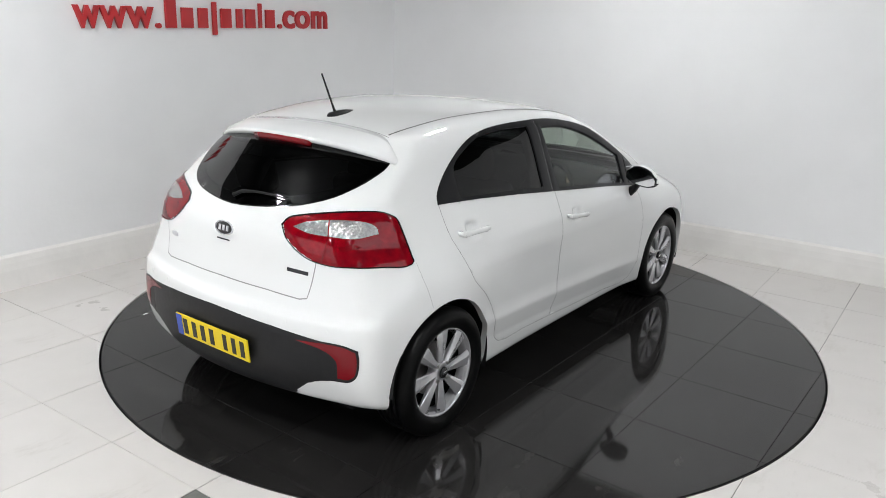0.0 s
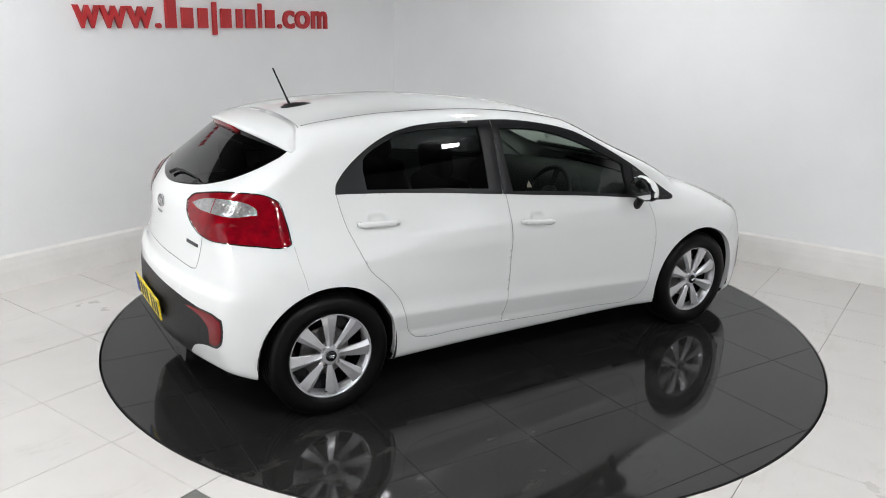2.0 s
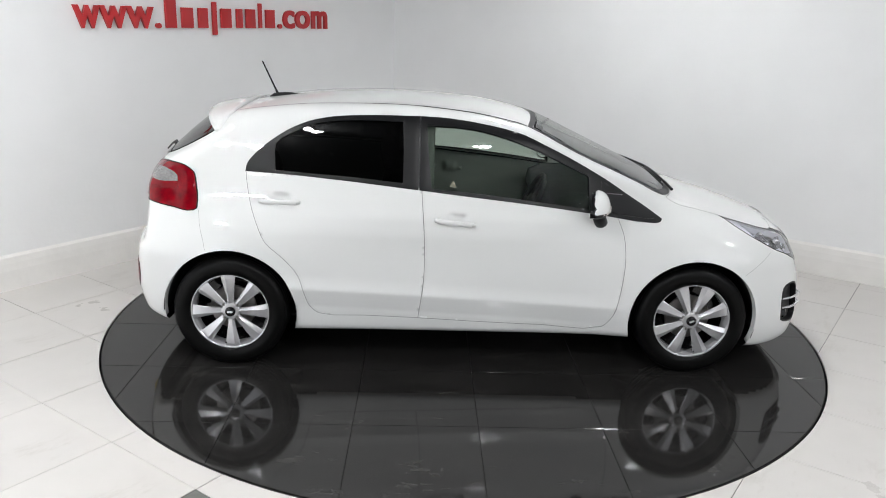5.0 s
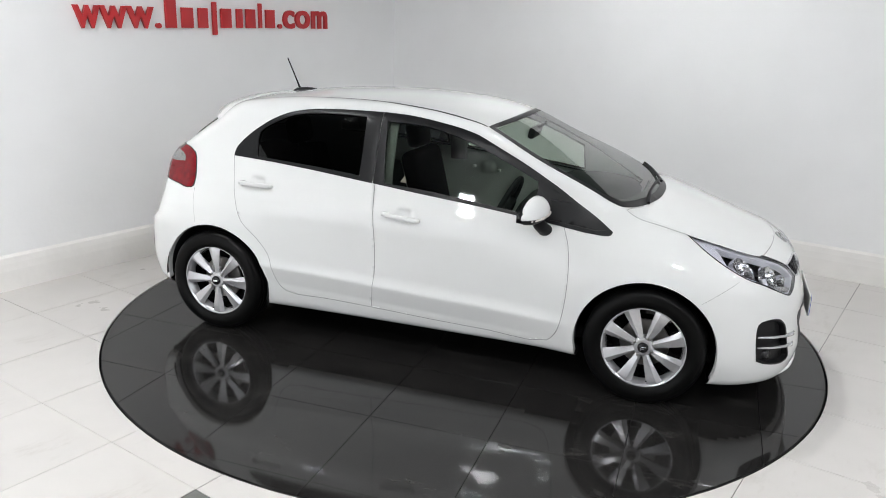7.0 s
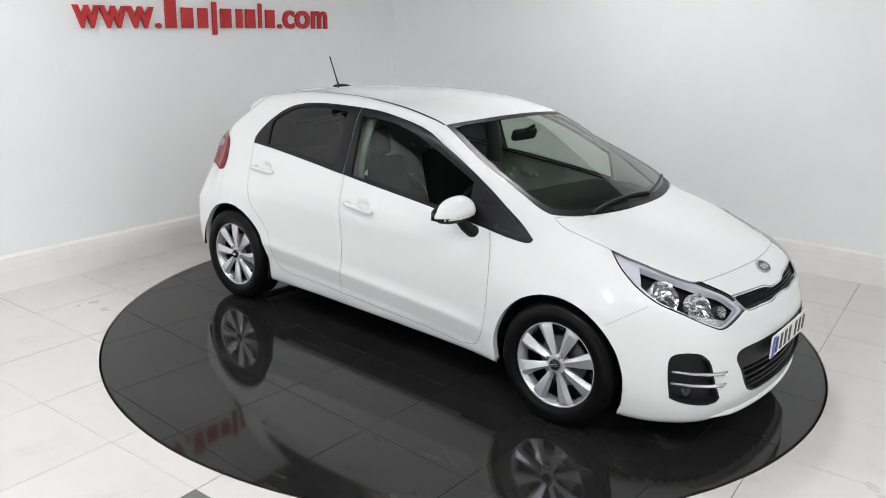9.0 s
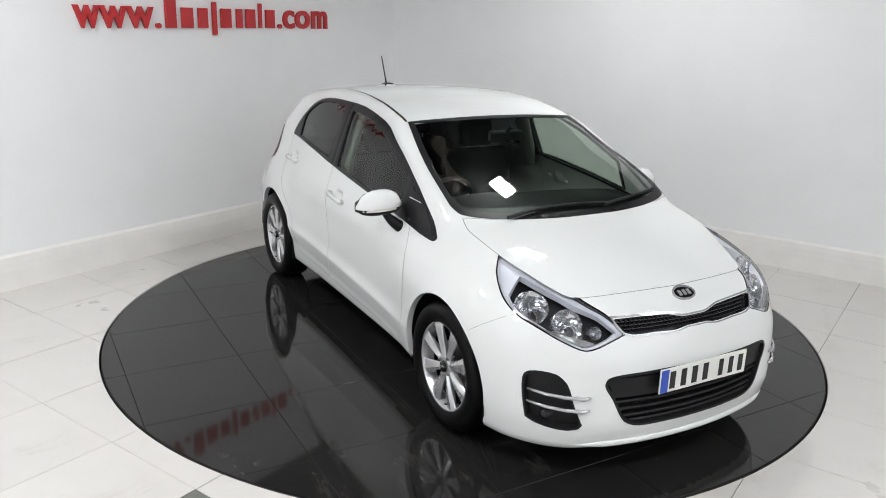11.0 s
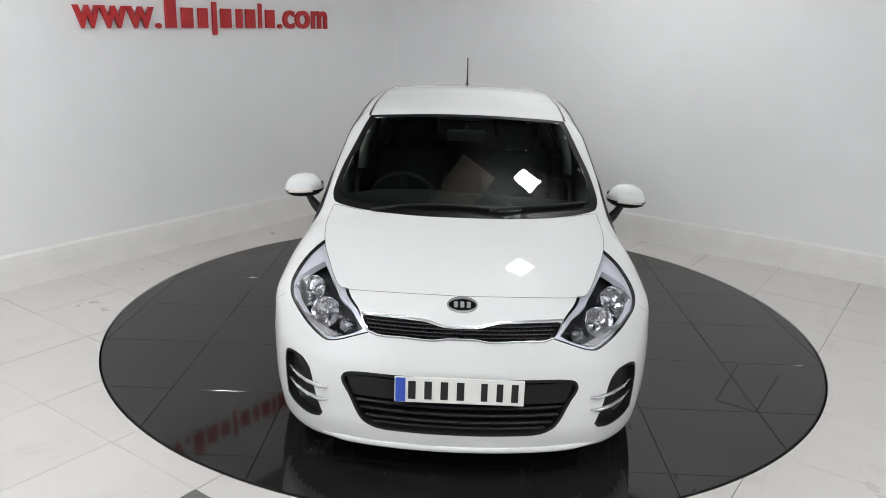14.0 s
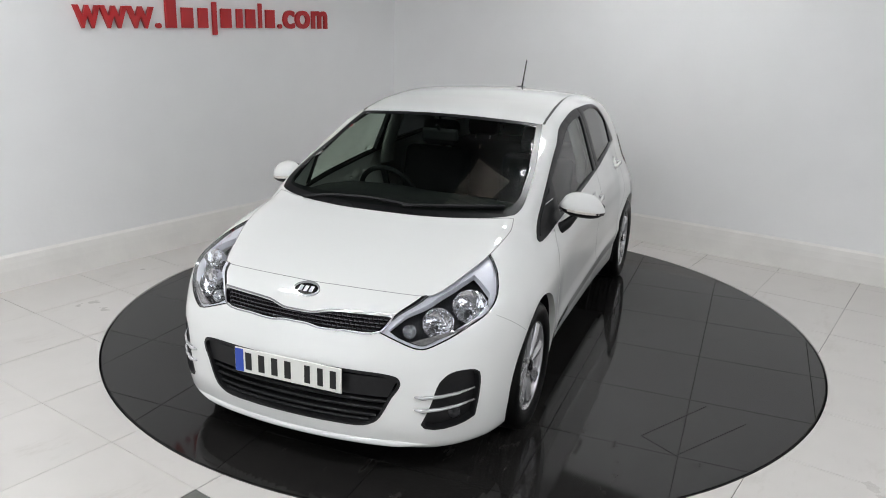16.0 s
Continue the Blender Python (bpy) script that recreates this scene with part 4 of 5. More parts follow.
def build_car():
    car = empty("car")
    tagged(car, "glossy white five-door hatchback with silver alloy wheels", "car")
    build_shell(car)
    P = M_PAINT
    # wheel-arch lips and liners
    for x in (-WHEEL_X, WHEEL_X):
        zc = ARCH_Z
        if x > 0:
            a0, a1 = -0.36, math.pi + 0.26
        else:
            a0, a1 = -0.20, math.pi + 0.10
        n = 60
        outer = [(x + (ARCH_R + 0.012) * math.cos(a0 + (a1 - a0) * i / n), zc + (ARCH_R + 0.012) * math.sin(a0 + (a1 - a0) * i / n)) for i in range(n + 1)]
        inner = [(x + ARCH_R * math.cos(a1 - (a1 - a0) * i / n), zc + ARCH_R * math.sin(a1 - (a1 - a0) * i / n)) for i in range(n + 1)]
        ring = outer + inner
        both("arch_lip", lambda: sheet(-90, ring, 0.03, proud=0.0008, thick=0.03), P, car)

        def liner():
            prof = [(ARCH_R + 0.003, -0.835), (ARCH_R + 0.006, -0.78), (ARCH_R + 0.006, -0.56), (0.05, -0.56)]
            bm = spin_profile(prof, 48, centre=(x, 0, zc))
            bmesh.ops.delete(bm, geom=[f for f in bm.faces if f.calc_center_median().z < (0.31 if f.calc_center_median().x < -1.45 else 0.24)], context="FACES")
            return bm
        both("wheel_liner", liner, M_BLACKPL, car)
    # doors, ringed by grey strips that paint in the shade of the gaps
    for name, line in (("rear_door", DOOR_REAR), ("front_door", DOOR_FRONT)):
        doors = both(name, lambda: sheet(-90, shrink(line, 0.0018), 0.0105, proud=0.0016, thick=0.002, edge=0.0008), P, car)
        frame_line, pane_line = (FRAME_REAR, PANE_REAR) if name == "rear_door" else (FRAME_FRONT, PANE_FRONT)
        glass = M_GLASS_PRIVACY if name == "rear_door" else M_GLASS_CLEAR
        spot = (-1.005, 0.933, -0.003) if name == "rear_door" else (-0.06, 0.853, -0.011)
        for i, d in enumerate(doors):
            f = (lambda b: b) if i == 0 else flip_y
            part("window_frame", f(sheet(-90, frame_line, 0.02, proud=0.005, thick=0.022, hole=pane_line, edge=0.002)), M_TRIM, d, "black window surround", True)
            part("window_pane", f(sheet(-90, shrink(pane_line, -0.006), 0.04, proud=-0.004, thick=0.003)), glass, d, "dark privacy glass" if name == "rear_door" else "clear tinted glass", True)
            h = build_handle(d, *spot)
            part("handle", f(h), P, d, "white pull handle", True)
        both("gap", lambda: strip(-90, line, 0.0028, 0.0023, closed=True), M_GAP_SHADE, car)
    # pillar split between the doors' black frames
    both("gap", lambda: strip(-90, [(-0.259, 1.022), (-0.259, 1.384)], 0.004, 0.0035), M_INK, car)
    # small fixed panes ahead of the doors' glass, with a bright line
    both("quarter_pane", lambda: sheet(-90, [(0.735, 0.915), (0.985, 0.882), (1.035, 0.885), (0.95, 0.945), (0.85, 1.008), (0.735, 1.078)], 0.02, proud=0.009, thick=0.005, edge=0.001), M_TRIM, car, "dark fixed corner pane")
    both("trim_line", lambda: strip(-90, [(0.742, 1.012), (0.85, 1.004)], 0.005, 0.0105), M_CHROME, car)
    # bonnet, tailgate
    part("bonnet", sheet("top", shrink(BONNET, 0.002), 0.02, proud=0.002, thick=0.002, edge=0.001), P, car, smooth=True)
    part("gap", strip("top", BONNET[:31], 0.004, 0.001), M_GAP_SHADE, car)
    part("gap", strip("top", [(x, -y) for x, y in BONNET[:31]], 0.004, 0.001), M_GAP_SHADE, car)
    gate = TAILGATE + [(-y, z) for y, z in TAILGATE[-2:0:-1]]
    lid = part("tailgate", sheet(180, shrink(gate, 0.002), 0.03, proud=0.002, thick=0.002, edge=0.0012), P, car, smooth=True)
    part("gap", strip(180, TAILGATE[:8], 0.005, 0.001), M_GAP_SHADE, car)
    part("gap", strip(180, [(-y, z) for y, z in TAILGATE[:8]], 0.005, 0.001), M_GAP_SHADE, car)
    # bumper joints beside the lamps
    both("gap", lambda: strip(-90, [(1.70, 0.708), (1.626, 0.658), (1.54, 0.598)], 0.0016, 0.0008), M_GAP_SHADE, car)
    both("gap", lambda: strip(-90, [(-1.44, 0.873), (-1.43, 0.80), (-1.41, 0.72), (-1.40, 0.67)], 0.0016, 0.0008), M_GAP_SHADE, car)
    both("roof_joint", lambda: strip("top", [(0.33, -0.572), (0.2, -0.566), (0.091, -0.560), (-0.254, -0.532)], 0.014, 0.001), M_INK, car)
    both("roof_joint", lambda: strip("top", [(-0.254, -0.532), (-0.6, -0.508), (-0.9, -0.488), (-1.27, -0.468)], 0.010, 0.001), M_INK, car)
    # roof spoiler with an overhanging lip
    secs, lamp_secs = [], []
    for k in range(-16, 17):
        t = k / 16
        y = 0.60 * t
        xr = -1.515 + 0.115 * t * t + 0.02 * t ** 8
        zr = 1.364 - 0.062 * t * t - 0.016 * t ** 8
        front = lift("top", [(-1.262 - 0.03 * t * t - 0.03 * t ** 8, y * 0.88)])[0]
        zf = float(front[2]) + 0.002
        xf = float(front[0])
        yf = float(front[1])
        mids = []
        for w in (0.25, 0.5, 0.75):
            mx, my = xf + (xr - xf) * w, yf + (y - yf) * w
            over = float(lift("top", [(mx, my)])[0][2]) + 0.004
            mids.append((mx, my, max(zf + (zr - zf) * w + 0.04 * w * (1 - w), over if over > zr - 0.1 else 0.0)))
        secs.append([(xf, yf, zf), *mids, (xr + 0.02, y, zr + 0.003), (xr, y, zr - 0.004), (xr + 0.004, y, zr - 0.016), (xr + 0.03, y * 0.985, zr - 0.030), (xr + 0.12, y * 0.95, zr - 0.028), (xf, yf * 0.98, zf - 0.02)])
        if abs(k) <= 5:
            e = 0.9 if abs(k) == 5 else 1.0
            zm = zr - 0.026
            lamp_secs.append([(xr - 0.002, y, zm + 0.014 * e), (xr + 0.002, y, zm - 0.012 * e), (xr + 0.016, y, zm - 0.018 * e), (xr + 0.06, y, zm - 0.016 * e), (xr + 0.06, y, zm + 0.014 * e)])
    part("spoiler", loft(secs), P, car, "white roof spoiler", True)
    part("brake_light", loft(lamp_secs), M_REDDARK, car, "dark red high brake light", True)
    part("gap", strip("top", [(-1.262 - 0.03 * t * t, 0.51 * t) for t in np.linspace(-0.95, 0.95, 21)], 0.004, 0.003), M_GAP_SHADE, car)
    # screens
    ws = part("windscreen", sheet("top", shrink(SCREEN, 0.040), 0.025, proud=0.0045, thick=0.004), M_GLASS_CLEAR, car, "clear laminated windscreen", True)
    frit = [(x - 0.03 - (0.06 if x > 0.95 else 0.0) * (1 - (y / 0.75) ** 2), y * 0.95) if x > 0.75 else (x + (0.035 if abs(y) < 0.5 else 0.03), y * 0.95) for x, y in SCREEN]
    part("black_edge", sheet("top", SCREEN, 0.025, proud=0.002, thick=0.004, hole=frit), M_TRIM, ws, "black printed screen edge", True)
    rw = part("rear_window", sheet(180, shrink(REAR_GLASS, 0.004), 0.025, proud=0.0045, thick=0.004), M_GLASS_PRIVACY, car, "dark privacy rear window", True)
    part("black_edge", sheet(180, REAR_GLASS, 0.025, proud=0.002, thick=0.01, hole=shrink(REAR_GLASS, 0.04)), M_GLOSSBLACK, rw, "black printed screen edge", True)
    # wipers
    for line in ([(1.205, -0.46), (1.195, -0.28), (1.20, -0.05), (1.215, 0.16)], [(1.225, 0.12), (1.185, 0.28), (1.14, 0.44), (1.08, 0.60)]):
        p3 = lift("top", [np.array(a) * (1 - t) + np.array(b) * t for a, b in zip(line, line[1:]) for t in (0, 0.33, 0.66)] + [np.array(line[-1])])
        nn = outward(p3)
        wp = part("wiper", tube([tuple(q + n * 0.016) for q, n in zip(p3, nn)], [0.009] * 3 + [0.007] * (len(p3) - 3), 6), M_BLACKPL, car, "black wiper arm and blade")
        part("blade", tube([tuple(q + n * 0.007) for q, n in zip(p3[3:], nn[3:])], 0.005, 5), M_INK, wp)
    p3 = lift(180, [(0.0, 1.095), (0.04, 1.115), (0.12, 1.122), (0.22, 1.120), (0.31, 1.112)])
    nn = outward(p3)
    wp = part("rear_wiper", tube([tuple(q + n * 0.018) for q, n in zip(p3, nn)], [0.010, 0.008, 0.006, 0.005, 0.004], 8), M_BLACKPL, car, "black rear wiper")
    # head lamps
    for s in (0, 1):
        f = (lambda b: b) if s == 0 else flip_y
        lamp = part("headlamp", f(sheet(-50, shrink(HEADLAMP, -0.004), 0.02, proud=-0.075, thick=0.002)), M_LAMPDARK, car, "clear headlamp with twin chrome reflectors", True)
        part("shroud", f(sheet(-50, shrink(HEADLAMP, 0.003), 0.012, proud=-0.014, thick=0.03, hole=LAMP_BEZEL)), M_LAMPSILVER, lamp, "pale silver inner shroud", True)
        part("rim", f(frill(-50, shrink(HEADLAMP, -0.002), 0.005, step=0.02, proud=0.001, thick=0.02)), M_GLOSSBLACK, lamp, "black lamp rim", True)
        part("light_strip", f(sheet(-50, LAMP_STRIP, 0.02, proud=-0.009, thick=0.012)), M_CLEARLENS, lamp, "clear daytime strip", True)
        for (u, v), r in (((0.890, 0.764), 0.076), ((1.056, 0.710), 0.066), ((1.176, 0.676), 0.028)):
            at = lift(-50, [(u, v)])
            nrm = (Vector(outward(at)[0]) + Vector((0.55, -0.1, 0))).normalized()
            q = at[0] + outward(at)[0] * -0.038
            m = Vector((0, 1, 0)).rotation_difference(nrm).to_matrix().to_4x4()
            # a concave bowl of small flat facets
            bowl = spin_profile([(0.012, -0.036), (r * 0.28, -0.035), (r * 0.46, -0.029), (r * 0.64, -0.020), (r * 0.8, -0.010), (r * 0.93, 0.002), (r, 0.006), (r * 1.005, -0.004), (r * 1.01, -0.03)], 22)
            for i, v in enumerate(bowl.verts):
                if i % 9 < 6:
                    v.co.y += 0.0022 * ((i // 9 * 5 + i % 9 * 3) % 4 - 1.5)
            bmesh.ops.transform(bowl, matrix=Matrix.Translation(q) @ m, verts=bowl.verts)
            part("reflector", f(bowl), M_REFLECT, lamp, "faceted chrome reflector bowl", False)
            bulb = spin_profile([(0.0, 0.002), (0.009, -0.002), (0.013, -0.012), (0.013, -0.04)], 16)
            bmesh.ops.transform(bulb, matrix=Matrix.Translation(q) @ m, verts=bulb.verts)
            part("bulb", f(bulb), M_CHROME, lamp, smooth=True)
        part("lens", f(sheet(-50, shrink(HEADLAMP, 0.004), 0.03, proud=0.0, thick=0.002)), M_GLASS_LENS, lamp, "clear plastic lens", True)
        # tail lamps
        tail = part("tail_lamp", f(sheet(-135, TAILLAMP, 0.025, proud=0.006, thick=0.008, edge=0.005)), M_RED, car, "red tail lamp with a clear band", True)
        part("clear_band", f(sheet(-135, TAIL_CLEAR, 0.015, proud=0.0085, thick=0.004)), M_CLEARLENS, tail, "clear ribbed reversing band", True)
        part("dark_band", f(sheet(-135, [(-0.635, 0.995), (-0.72, 0.985), (-0.80, 0.97), (-0.79, 0.955), (-0.68, 0.965), (-0.61, 0.972)], 0.02, proud=0.0075, thick=0.003)), M_REDDARK, tail, smooth=True)
        part("split", f(strip(-135, [(-0.831, 1.088), (-0.838, 1.009), (-0.867, 0.898)], 0.005, 0.0095)), M_REDDARK, tail)
        part("rim", f(frill(-135, shrink(TAILLAMP, -0.003), 0.0042, step=0.02, proud=0.004, thick=0.006)), M_GLOSSBLACK, tail, smooth=True)
        # front fog surrounds
        fog = part("fog_surround", f(sheet(-45, FOG, 0.03, proud=-0.03, thick=0.005)), M_BLACKPL, car, "black fog lamp surround with two silver blades", True)
        part("rim", f(frill(-45, shrink(FOG, -0.003), 0.010, step=0.02, proud=0.0015, thick=0.05)), M_BLACKPL, fog, smooth=True)
        for v in (0.418, 0.362):
            pl = [(0.765, v + 0.004), (0.85, v), (0.93, v - 0.004), (1.0, v - 0.006), (1.03, v - 0.004)]
            b3 = lift(-45, pl)
            n3 = outward(b3)
            part("blade", f(tube([tuple(q + n * o) for q, n, o in zip(b3, n3, (-0.012, 0.0, 0.006, 0.012, 0.004))], [0.005, 0.007, 0.008, 0.009, 0.004], 8)), M_ALLOY, fog, "silver blade", True)
        q = lift(-45, [(0.87, 0.318)])[0]
        lampb = spin_profile([(0.0, 0.012), (0.022, 0.008), (0.030, 0.0), (0.034, -0.02)], 24)
        m = Vector((0, 1, 0)).rotation_difference(Vector((0.9, -0.4, 0)).normalized()).to_matrix().to_4x4()
        bmesh.ops.transform(lampb, matrix=Matrix.Translation(q + np.array([-0.03, 0.012, 0])) @ m, verts=lampb.verts)
        part("fog_lamp", f(lampb), M_LAMPDARK, fog, smooth=True)
        part("rear_fog_light", f(sheet(-150, REAR_FOG, 0.02, proud=0.005, thick=0.005, edge=0.002)), M_REDDARK, car, "dark red rear fog light", True)
    # grille
    gr = part("grille", sheet(0, shrink(GRILLE, -0.004), 0.03, proud=-0.03, thick=0.002), M_GLOSSBLACK, car, "black mesh grille in a silver frame", True)
    part("grille_frame", frill(0, shrink(GRILLE, -0.003), 0.006, step=0.012, proud=0.005, thick=0.04), M_ALLOY, gr, "silver grille frame", True)
    mesh = bmesh.new()
    inner = shrink(GRILLE, 0.005)
    for i in range(-20, 21):
        for j in range(5):
            y, z = i * 0.022 + (0.011 if j % 2 else 0), 0.661 + j * 0.0135
            if not inside_poly(np.array([(y, z)]), inner)[0]:
                continue
            q = lift(0, [(y, z)])[0]
            add_box(mesh, q[0] - 0.028, q[0] - 0.010, y - 0.0085, y + 0.0085, z - 0.0018, z + 0.0018)
            add_box(mesh, q[0] - 0.028, q[0] - 0.012, y - 0.0112, y - 0.0088, z - 0.0065, z + 0.0065)
    tagged(part("grille_mesh", mesh, M_MESH, gr, "dark honeycomb mesh"), kind="stuff")
    chin = np.linspace(-0.60, 0.60, 41)
    p3 = lift(0, [(y, 0.186) for y in chin])
    nn = outward(p3)
    part("chin_lip", tube([tuple(q - n * 0.004) for q, n in zip(p3, nn)], [float(0.017 * min(1.0, 0.25 + (0.60 - abs(y)) * 6)) for y in chin], 10), P, car, "white bumper lip", True)
    intake = part("air_intake", sheet(0, shrink(INTAKE, -0.004), 0.04, proud=-0.06, thick=0.002), M_GLOSSBLACK, car, "black lower air intake with slats", True)
    part("rim", frill(0, shrink(INTAKE, -0.004), 0.012, step=0.025, proud=0.0015, thick=0.07), M_BLACKPL, intake, smooth=True)
    part("panel", sheet(0, [(-0.475, 0.485), (-0.44, 0.40), (0.44, 0.40), (0.475, 0.485)], 0.04, proud=-0.012, thick=0.02), M_BLACKPL, intake, "black plate backing panel", True)
    for z, w in ((0.378, 0.43), (0.345, 0.415), (0.312, 0.39), (0.286, 0.36)):
        p3 = lift(0, [(w * t, z) for t in np.linspace(-1, 1, 15)])
        n3 = outward(p3)
        bm = loft([[tuple(q + n * o + np.array([0, 0, h])) for o, h in ((-0.05, -0.006), (-0.018, -0.008), (-0.014, 0.0), (-0.018, 0.006), (-0.05, 0.004))] for q, n in zip(p3, n3)])
        part("slat", bm, M_BLACKPL, intake, smooth=False)
    # badges
    for az, cz, bh in ((0, 0.768, 0.019), (180, 0.965, 0.030)):
        cy = 0.0
        b = part("badge", sheet(az, oval(cy, cz, 0.060, bh), 0.02, proud=0.006, thick=0.006, edge=0.002), M_GLOSSBLACK, car, "oval black and silver maker's badge", True)
        part("badge_ring", sheet(az, oval(cy, cz, 0.063, bh + 0.002), 0.02, proud=0.0075, thick=0.008, hole=oval(cy, cz, 0.056, bh - 0.003)), M_ALLOY, b, smooth=True)
        for k in (-0.026, 0.0, 0.026):
            part("badge_mark", sheet(az, [(cy + k - 0.008, cz - bh * 0.4), (cy + k + 0.008, cz - bh * 0.4), (cy + k + 0.008, cz + bh * 0.4), (cy + k - 0.008, cz + bh * 0.4)], 0.02, proud=0.0085, thick=0.003), M_ALLOY, b)
    part("tailgate_grip", sheet(180, rounded([(-0.06, 0.905), (0.06, 0.905), (0.055, 0.93), (-0.055, 0.93)], 2), 0.02, proud=0.006, thick=0.006, edge=0.003), P, lid, smooth=True)
    # dark sliver that paints the grip recess's shade
    part("grip_shade", sheet(180, [(-0.045, 0.912), (0.045, 0.912), (0.042, 0.918), (-0.042, 0.918)], 0.02, proud=0.0065, thick=0.002), M_LAMPDARK, lid)
    part("model_badge", sheet(180, [(0.385, 0.842), (0.49, 0.836), (0.49, 0.852), (0.385, 0.858)], 0.02, proud=0.005, thick=0.004), M_LAMPDARK, lid, "small dark badge bar")
    part("model_badge", sheet(180, [(-0.46, 0.842), (-0.40, 0.842), (-0.40, 0.862), (-0.46, 0.862)], 0.02, proud=0.005, thick=0.004), M_CHROME, lid, "small silver badge bar")
    # rear bumper insert and its sensors
    ins = part("bumper_insert", sheet(180, INSERT, 0.025, proud=0.002, thick=0.006, edge=0.002), M_BLACKPL, car, "dark grey plastic bumper insert", True)
    for s in (0, 1):
        f = (lambda b: b) if s == 0 else flip_y
        part("insert_end", f(sheet(-150, INSERT_END, 0.02, proud=0.0018, thick=0.006)), M_BLACKPL, ins, smooth=True)
    for y in (-0.42, 0.42, 0.62, -0.62):
        part("parking_sensor", sheet(180, oval(y, 0.655 - 0.05 * abs(y), 0.011, 0.011, 16), 0.01, proud=0.002, thick=0.003), P, car, smooth=True)
    x = float(lift(180, [(0, 0.47)])[0][0])
    plate(car, -1, M_PLATE_Y, (x - 0.012, 0.0, 0.470), 6)
    x = float(lift(0, [(0, 0.465)])[0][0])
    plate(car, 1, M_PLATE_W, (x + 0.012, 0.0, 0.465), 0)
    # aerial
    base = part("aerial", loft([[(x + 0.0, r * math.cos(a), z + r * 0.6 * max(0, math.sin(a))) for a in [2 * math.pi * k / 14 for k in range(14)]]
                                for x, r, z in ((-1.19, 0.014, 1.410), (-1.165, 0.034, 1.413), (-1.11, 0.038, 1.417), (-1.06, 0.028, 1.423), (-1.02, 0.010, 1.429))]), M_BLACKPL, car, "black roof aerial", True)
    part("mast", tube([(-1.142, 0, 1.425), (-1.165, 0, 1.475), (-1.232, 0, 1.622)], [0.008, 0.005, 0.0042], 8), M_BLACKPL, base)
    for s in (-1, 1):
        build_mirror(car, s)
    # window sticker
    part("sticker", sheet(-90, [(-0.095, 1.032), (-0.055, 1.028), (-0.075, 1.065)], 0.03, proud=0.0015, thick=0.001), M_STICKER, car, "small yellow triangular sticker")
    build_cabin(car)
    # wheels
    w = build_wheel()
    w.parent = car
    first = True
    for x in (-WHEEL_X, WHEEL_X):
        for s in (-1, 1):
            m = pose(x, s * HUB_Y, WHEEL_R, 0, {(-1, -1): 0, (1, -1): 20, (-1, 1): 33, (1, 1): 5}[(1 if x > 0 else -1, s)], 0 if s > 0 else 180)
            if first:
                w.matrix_basis = m
                first = False
            else:
                copy_thing(w, m).parent = car
    return car


def build_disc_tiles(table):
    size, gap, x0, y0 = 0.61, 0.0025, 0.02, -0.90
    for i in range(-5, 5):
        for j in range(-4, 6):
            a, b = x0 + i * size + gap / 2, y0 + j * size + gap / 2
            poly = clip_to_disc([(a, b), (a + size - gap, b), (a + size - gap, b + size - gap), (a, b + size - gap)], DISC_R - 0.004, False)
            if poly is not None:
                part("tile", slab(poly, -0.006, 0.0, 0.001), M_BLACKTILE, table)
    # a small hatch let into the paving
    a, b, c, d = Vector((0.67, 1.625)), Vector((1.12, 1.358)), Vector((1.235, 1.53)), Vector((0.785, 1.82))
    bm = bmesh.new()
    for p, q in ((a, b), (c, d), (b, c)):
        n = (q - p).normalized()
        m = Vector((-n.y, n.x)) * 0.0022
        vs = [bm.verts.new((v.x, v.y, 0.0008)) for v in (p - m, q - m, q + m, p + m)]
        bm.faces.new(vs)
    part("hatch_joint", bm, M_DARKGAP, table, "thin dark joint of a hatch")


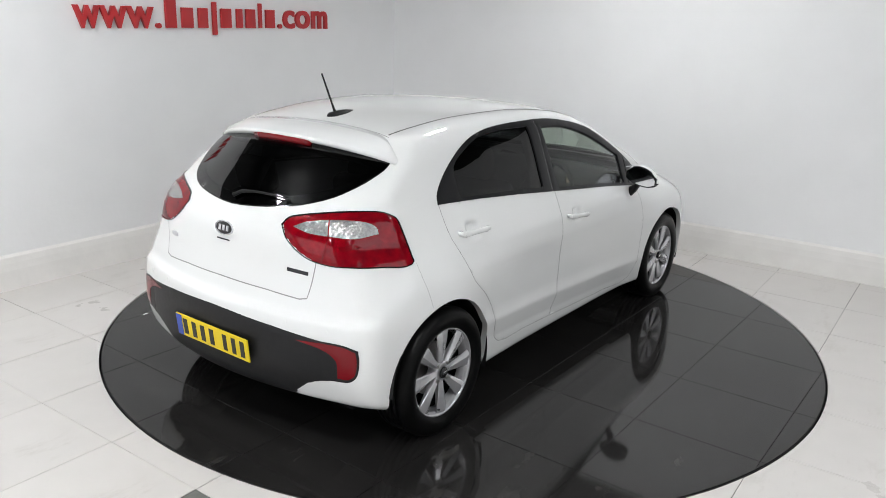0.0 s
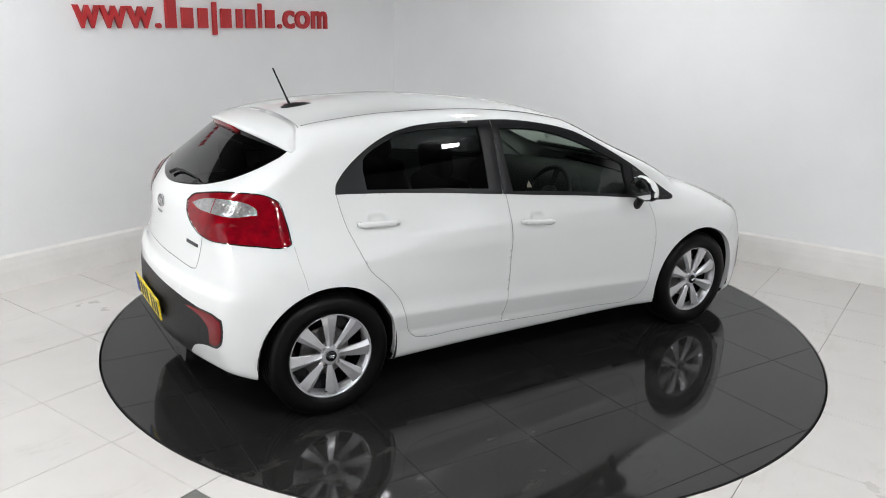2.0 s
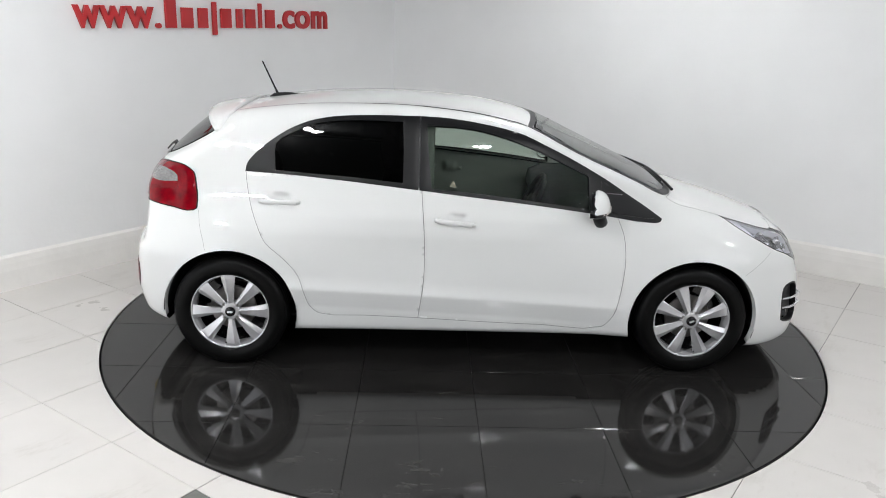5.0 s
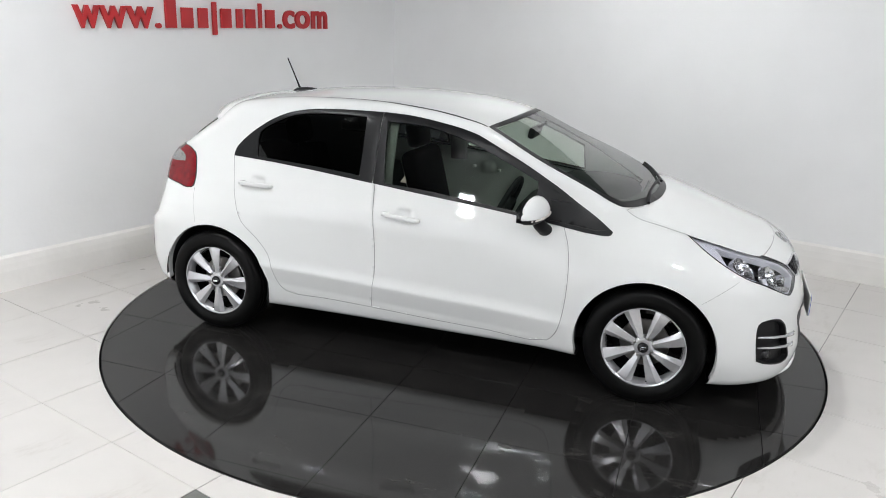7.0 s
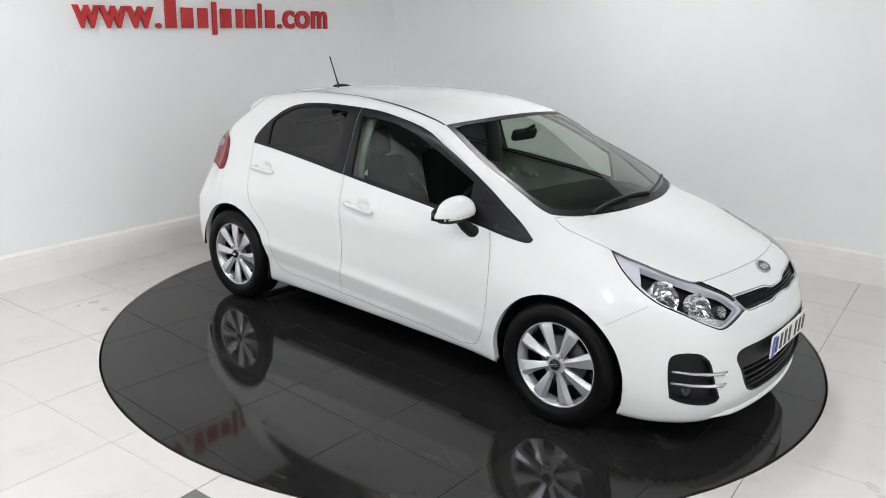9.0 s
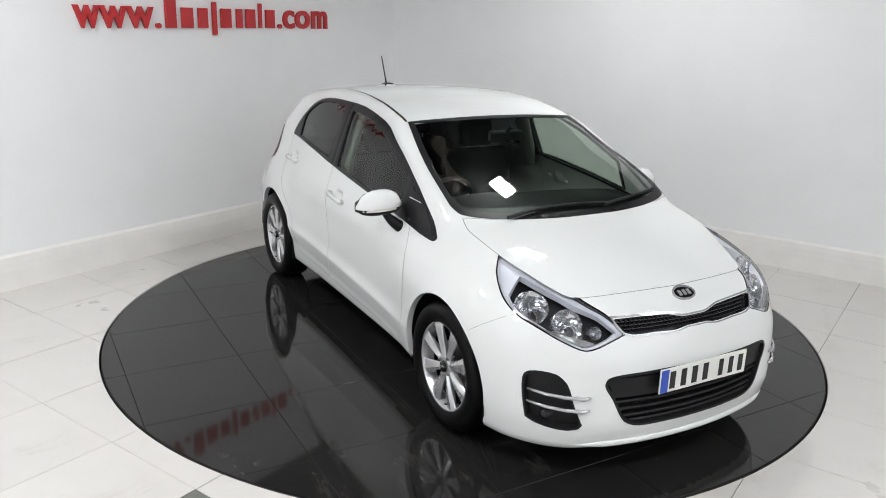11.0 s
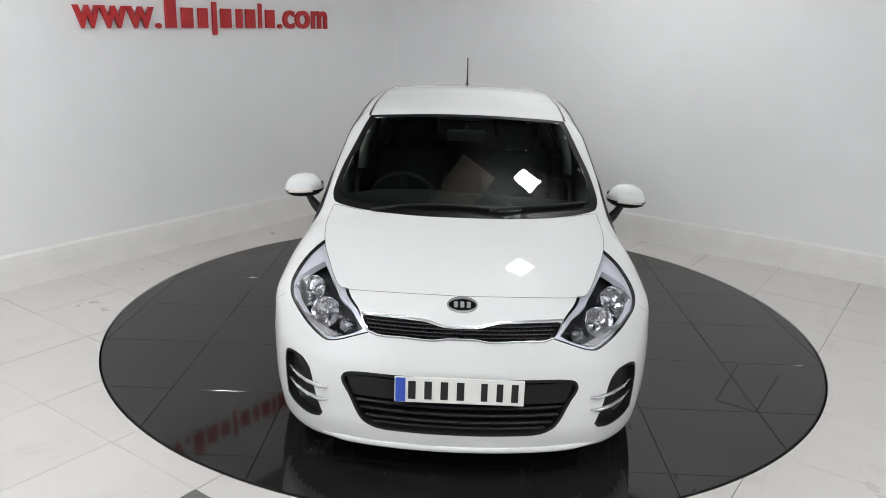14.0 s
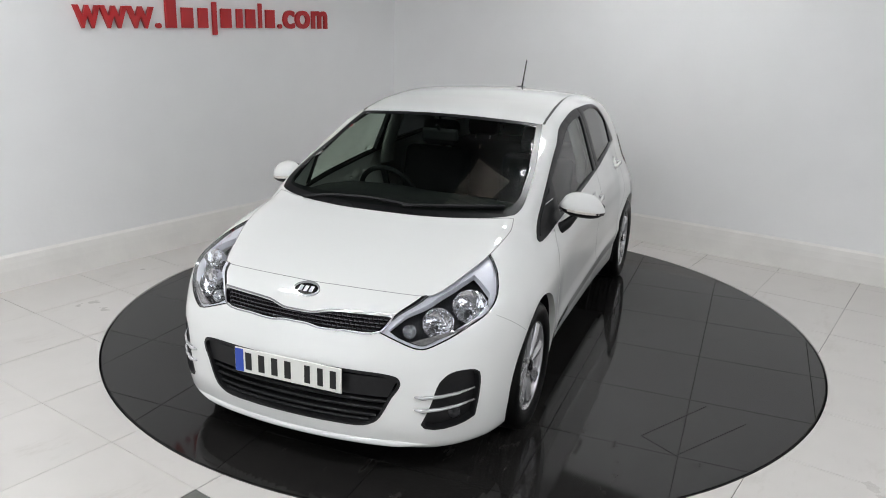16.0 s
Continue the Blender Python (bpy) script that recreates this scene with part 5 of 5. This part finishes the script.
def build_sign():
    sign = empty("wall_sign", ROOM @ pose(0, Q_WALL - 0.012, 0))
    tagged(sign, "raised red lettering fixed high on the white wall", "sign")

    def letter(ch, p0, p1, z0, z1):
        cu = bpy.data.curves.new("letter", "FONT")
        cu.body, cu.extrude, cu.size, cu.offset = ch, 0.03, 0.3, 0.006
        tmp = new("letter", cu)
        dg = bpy.context.evaluated_depsgraph_get()
        me = bpy.data.meshes.new_from_object(tmp.evaluated_get(dg))
        bpy.data.objects.remove(tmp)
        co = np.array([v.co for v in me.vertices])
        lo, hi = co.min(0), co.max(0)
        for v in me.vertices:
            u = (v.co.x - lo[0]) / (hi[0] - lo[0])
            t = (v.co.y - lo[1]) / (hi[1] - lo[1])
            k = (v.co.z - lo[2]) / (hi[2] - lo[2])
            v.co = (p0 + u * (p1 - p0), 0.008 - 0.024 * k, z0 + t * (z1 - z0))
        me.materials.clear()
        me.materials.append(M_SIGN)
        ob = new("letter", me)
        ob.parent = sign
    base = 1.778
    slope = 0.010
    z = lambda p: base + slope * p
    x = 0.155
    for p0, p1 in ((-0.985, -0.785), (-0.79, -0.57), (-0.575, -0.345)):
        letter("w", p0, p1, z(p0) - 0.004, z(p0) + x)
    letter(".", -0.33, -0.285, z(-0.3) - 0.004, z(-0.3) + 0.035)
    # plain bars stand for the name
    for p0, p1, low, high in ((-0.255, -0.13, 0, 0.215), (-0.11, 0.03, 0, x), (0.052, 0.17, 0, x), (0.2, 0.252, -0.055, 0.205), (0.275, 0.412, 0, x),
                              (0.445, 0.525, 0, x), (0.54, 0.672, 0, x), (0.694, 0.736, 0, 0.205), (0.762, 0.895, 0, x)):
        w = p1 - p0
        part("bar", box(p0 + 0.12 * w, p1 - 0.12 * w, -0.016, 0.008, z(p0) + low, z(p0) + high, bevel=0.003), M_SIGN, sign)
    letter(".", 0.922, 0.963, z(0.95) - 0.004, z(0.95) + 0.035)
    for ch, p0, p1 in (("c", 0.985, 1.12), ("o", 1.135, 1.315), ("m", 1.345, 1.545)):
        letter(ch, p0, p1, z(p0) - 0.004, z(p0) + x)
    return sign


# ---- build ----
build_room()
FLOOR = disc_floor()
# the last two panels are added fill; no lamp is known there
for lx, ly in ((0.80, 0.48), (3.9, -2.55), (2.2, -5.5), (-1.65, -3.6), (0.75, -4.15), (-2.65, -4.95), (-2.68, -1.35)):
    lamp_panel(lx, ly, 3.5)
TABLE = empty("turntable")
tagged(TABLE, "round turntable paved with polished black tiles", "turntable")
part("deck", spin_profile([(0.001, -0.006), (DISC_R, -0.006), (DISC_R, -0.06)], 160, axis="z"), M_DECK, TABLE)
build_disc_tiles(TABLE)
CAR = build_car()
build_sign()
floor_tiles(FLOOR)


def motions():
    rows = [(t, pose(0, 0, 0, 0, 0, START + RATE * t)) for t in range(17)]
    walk(TABLE, rows)
    rows = [(t, pose(0, 0, 0, 0, 0, START + RATE * t) @ pose(-0.0386, -0.0127, 0)) for t in range(17)]
    walk(CAR, rows)


motions()
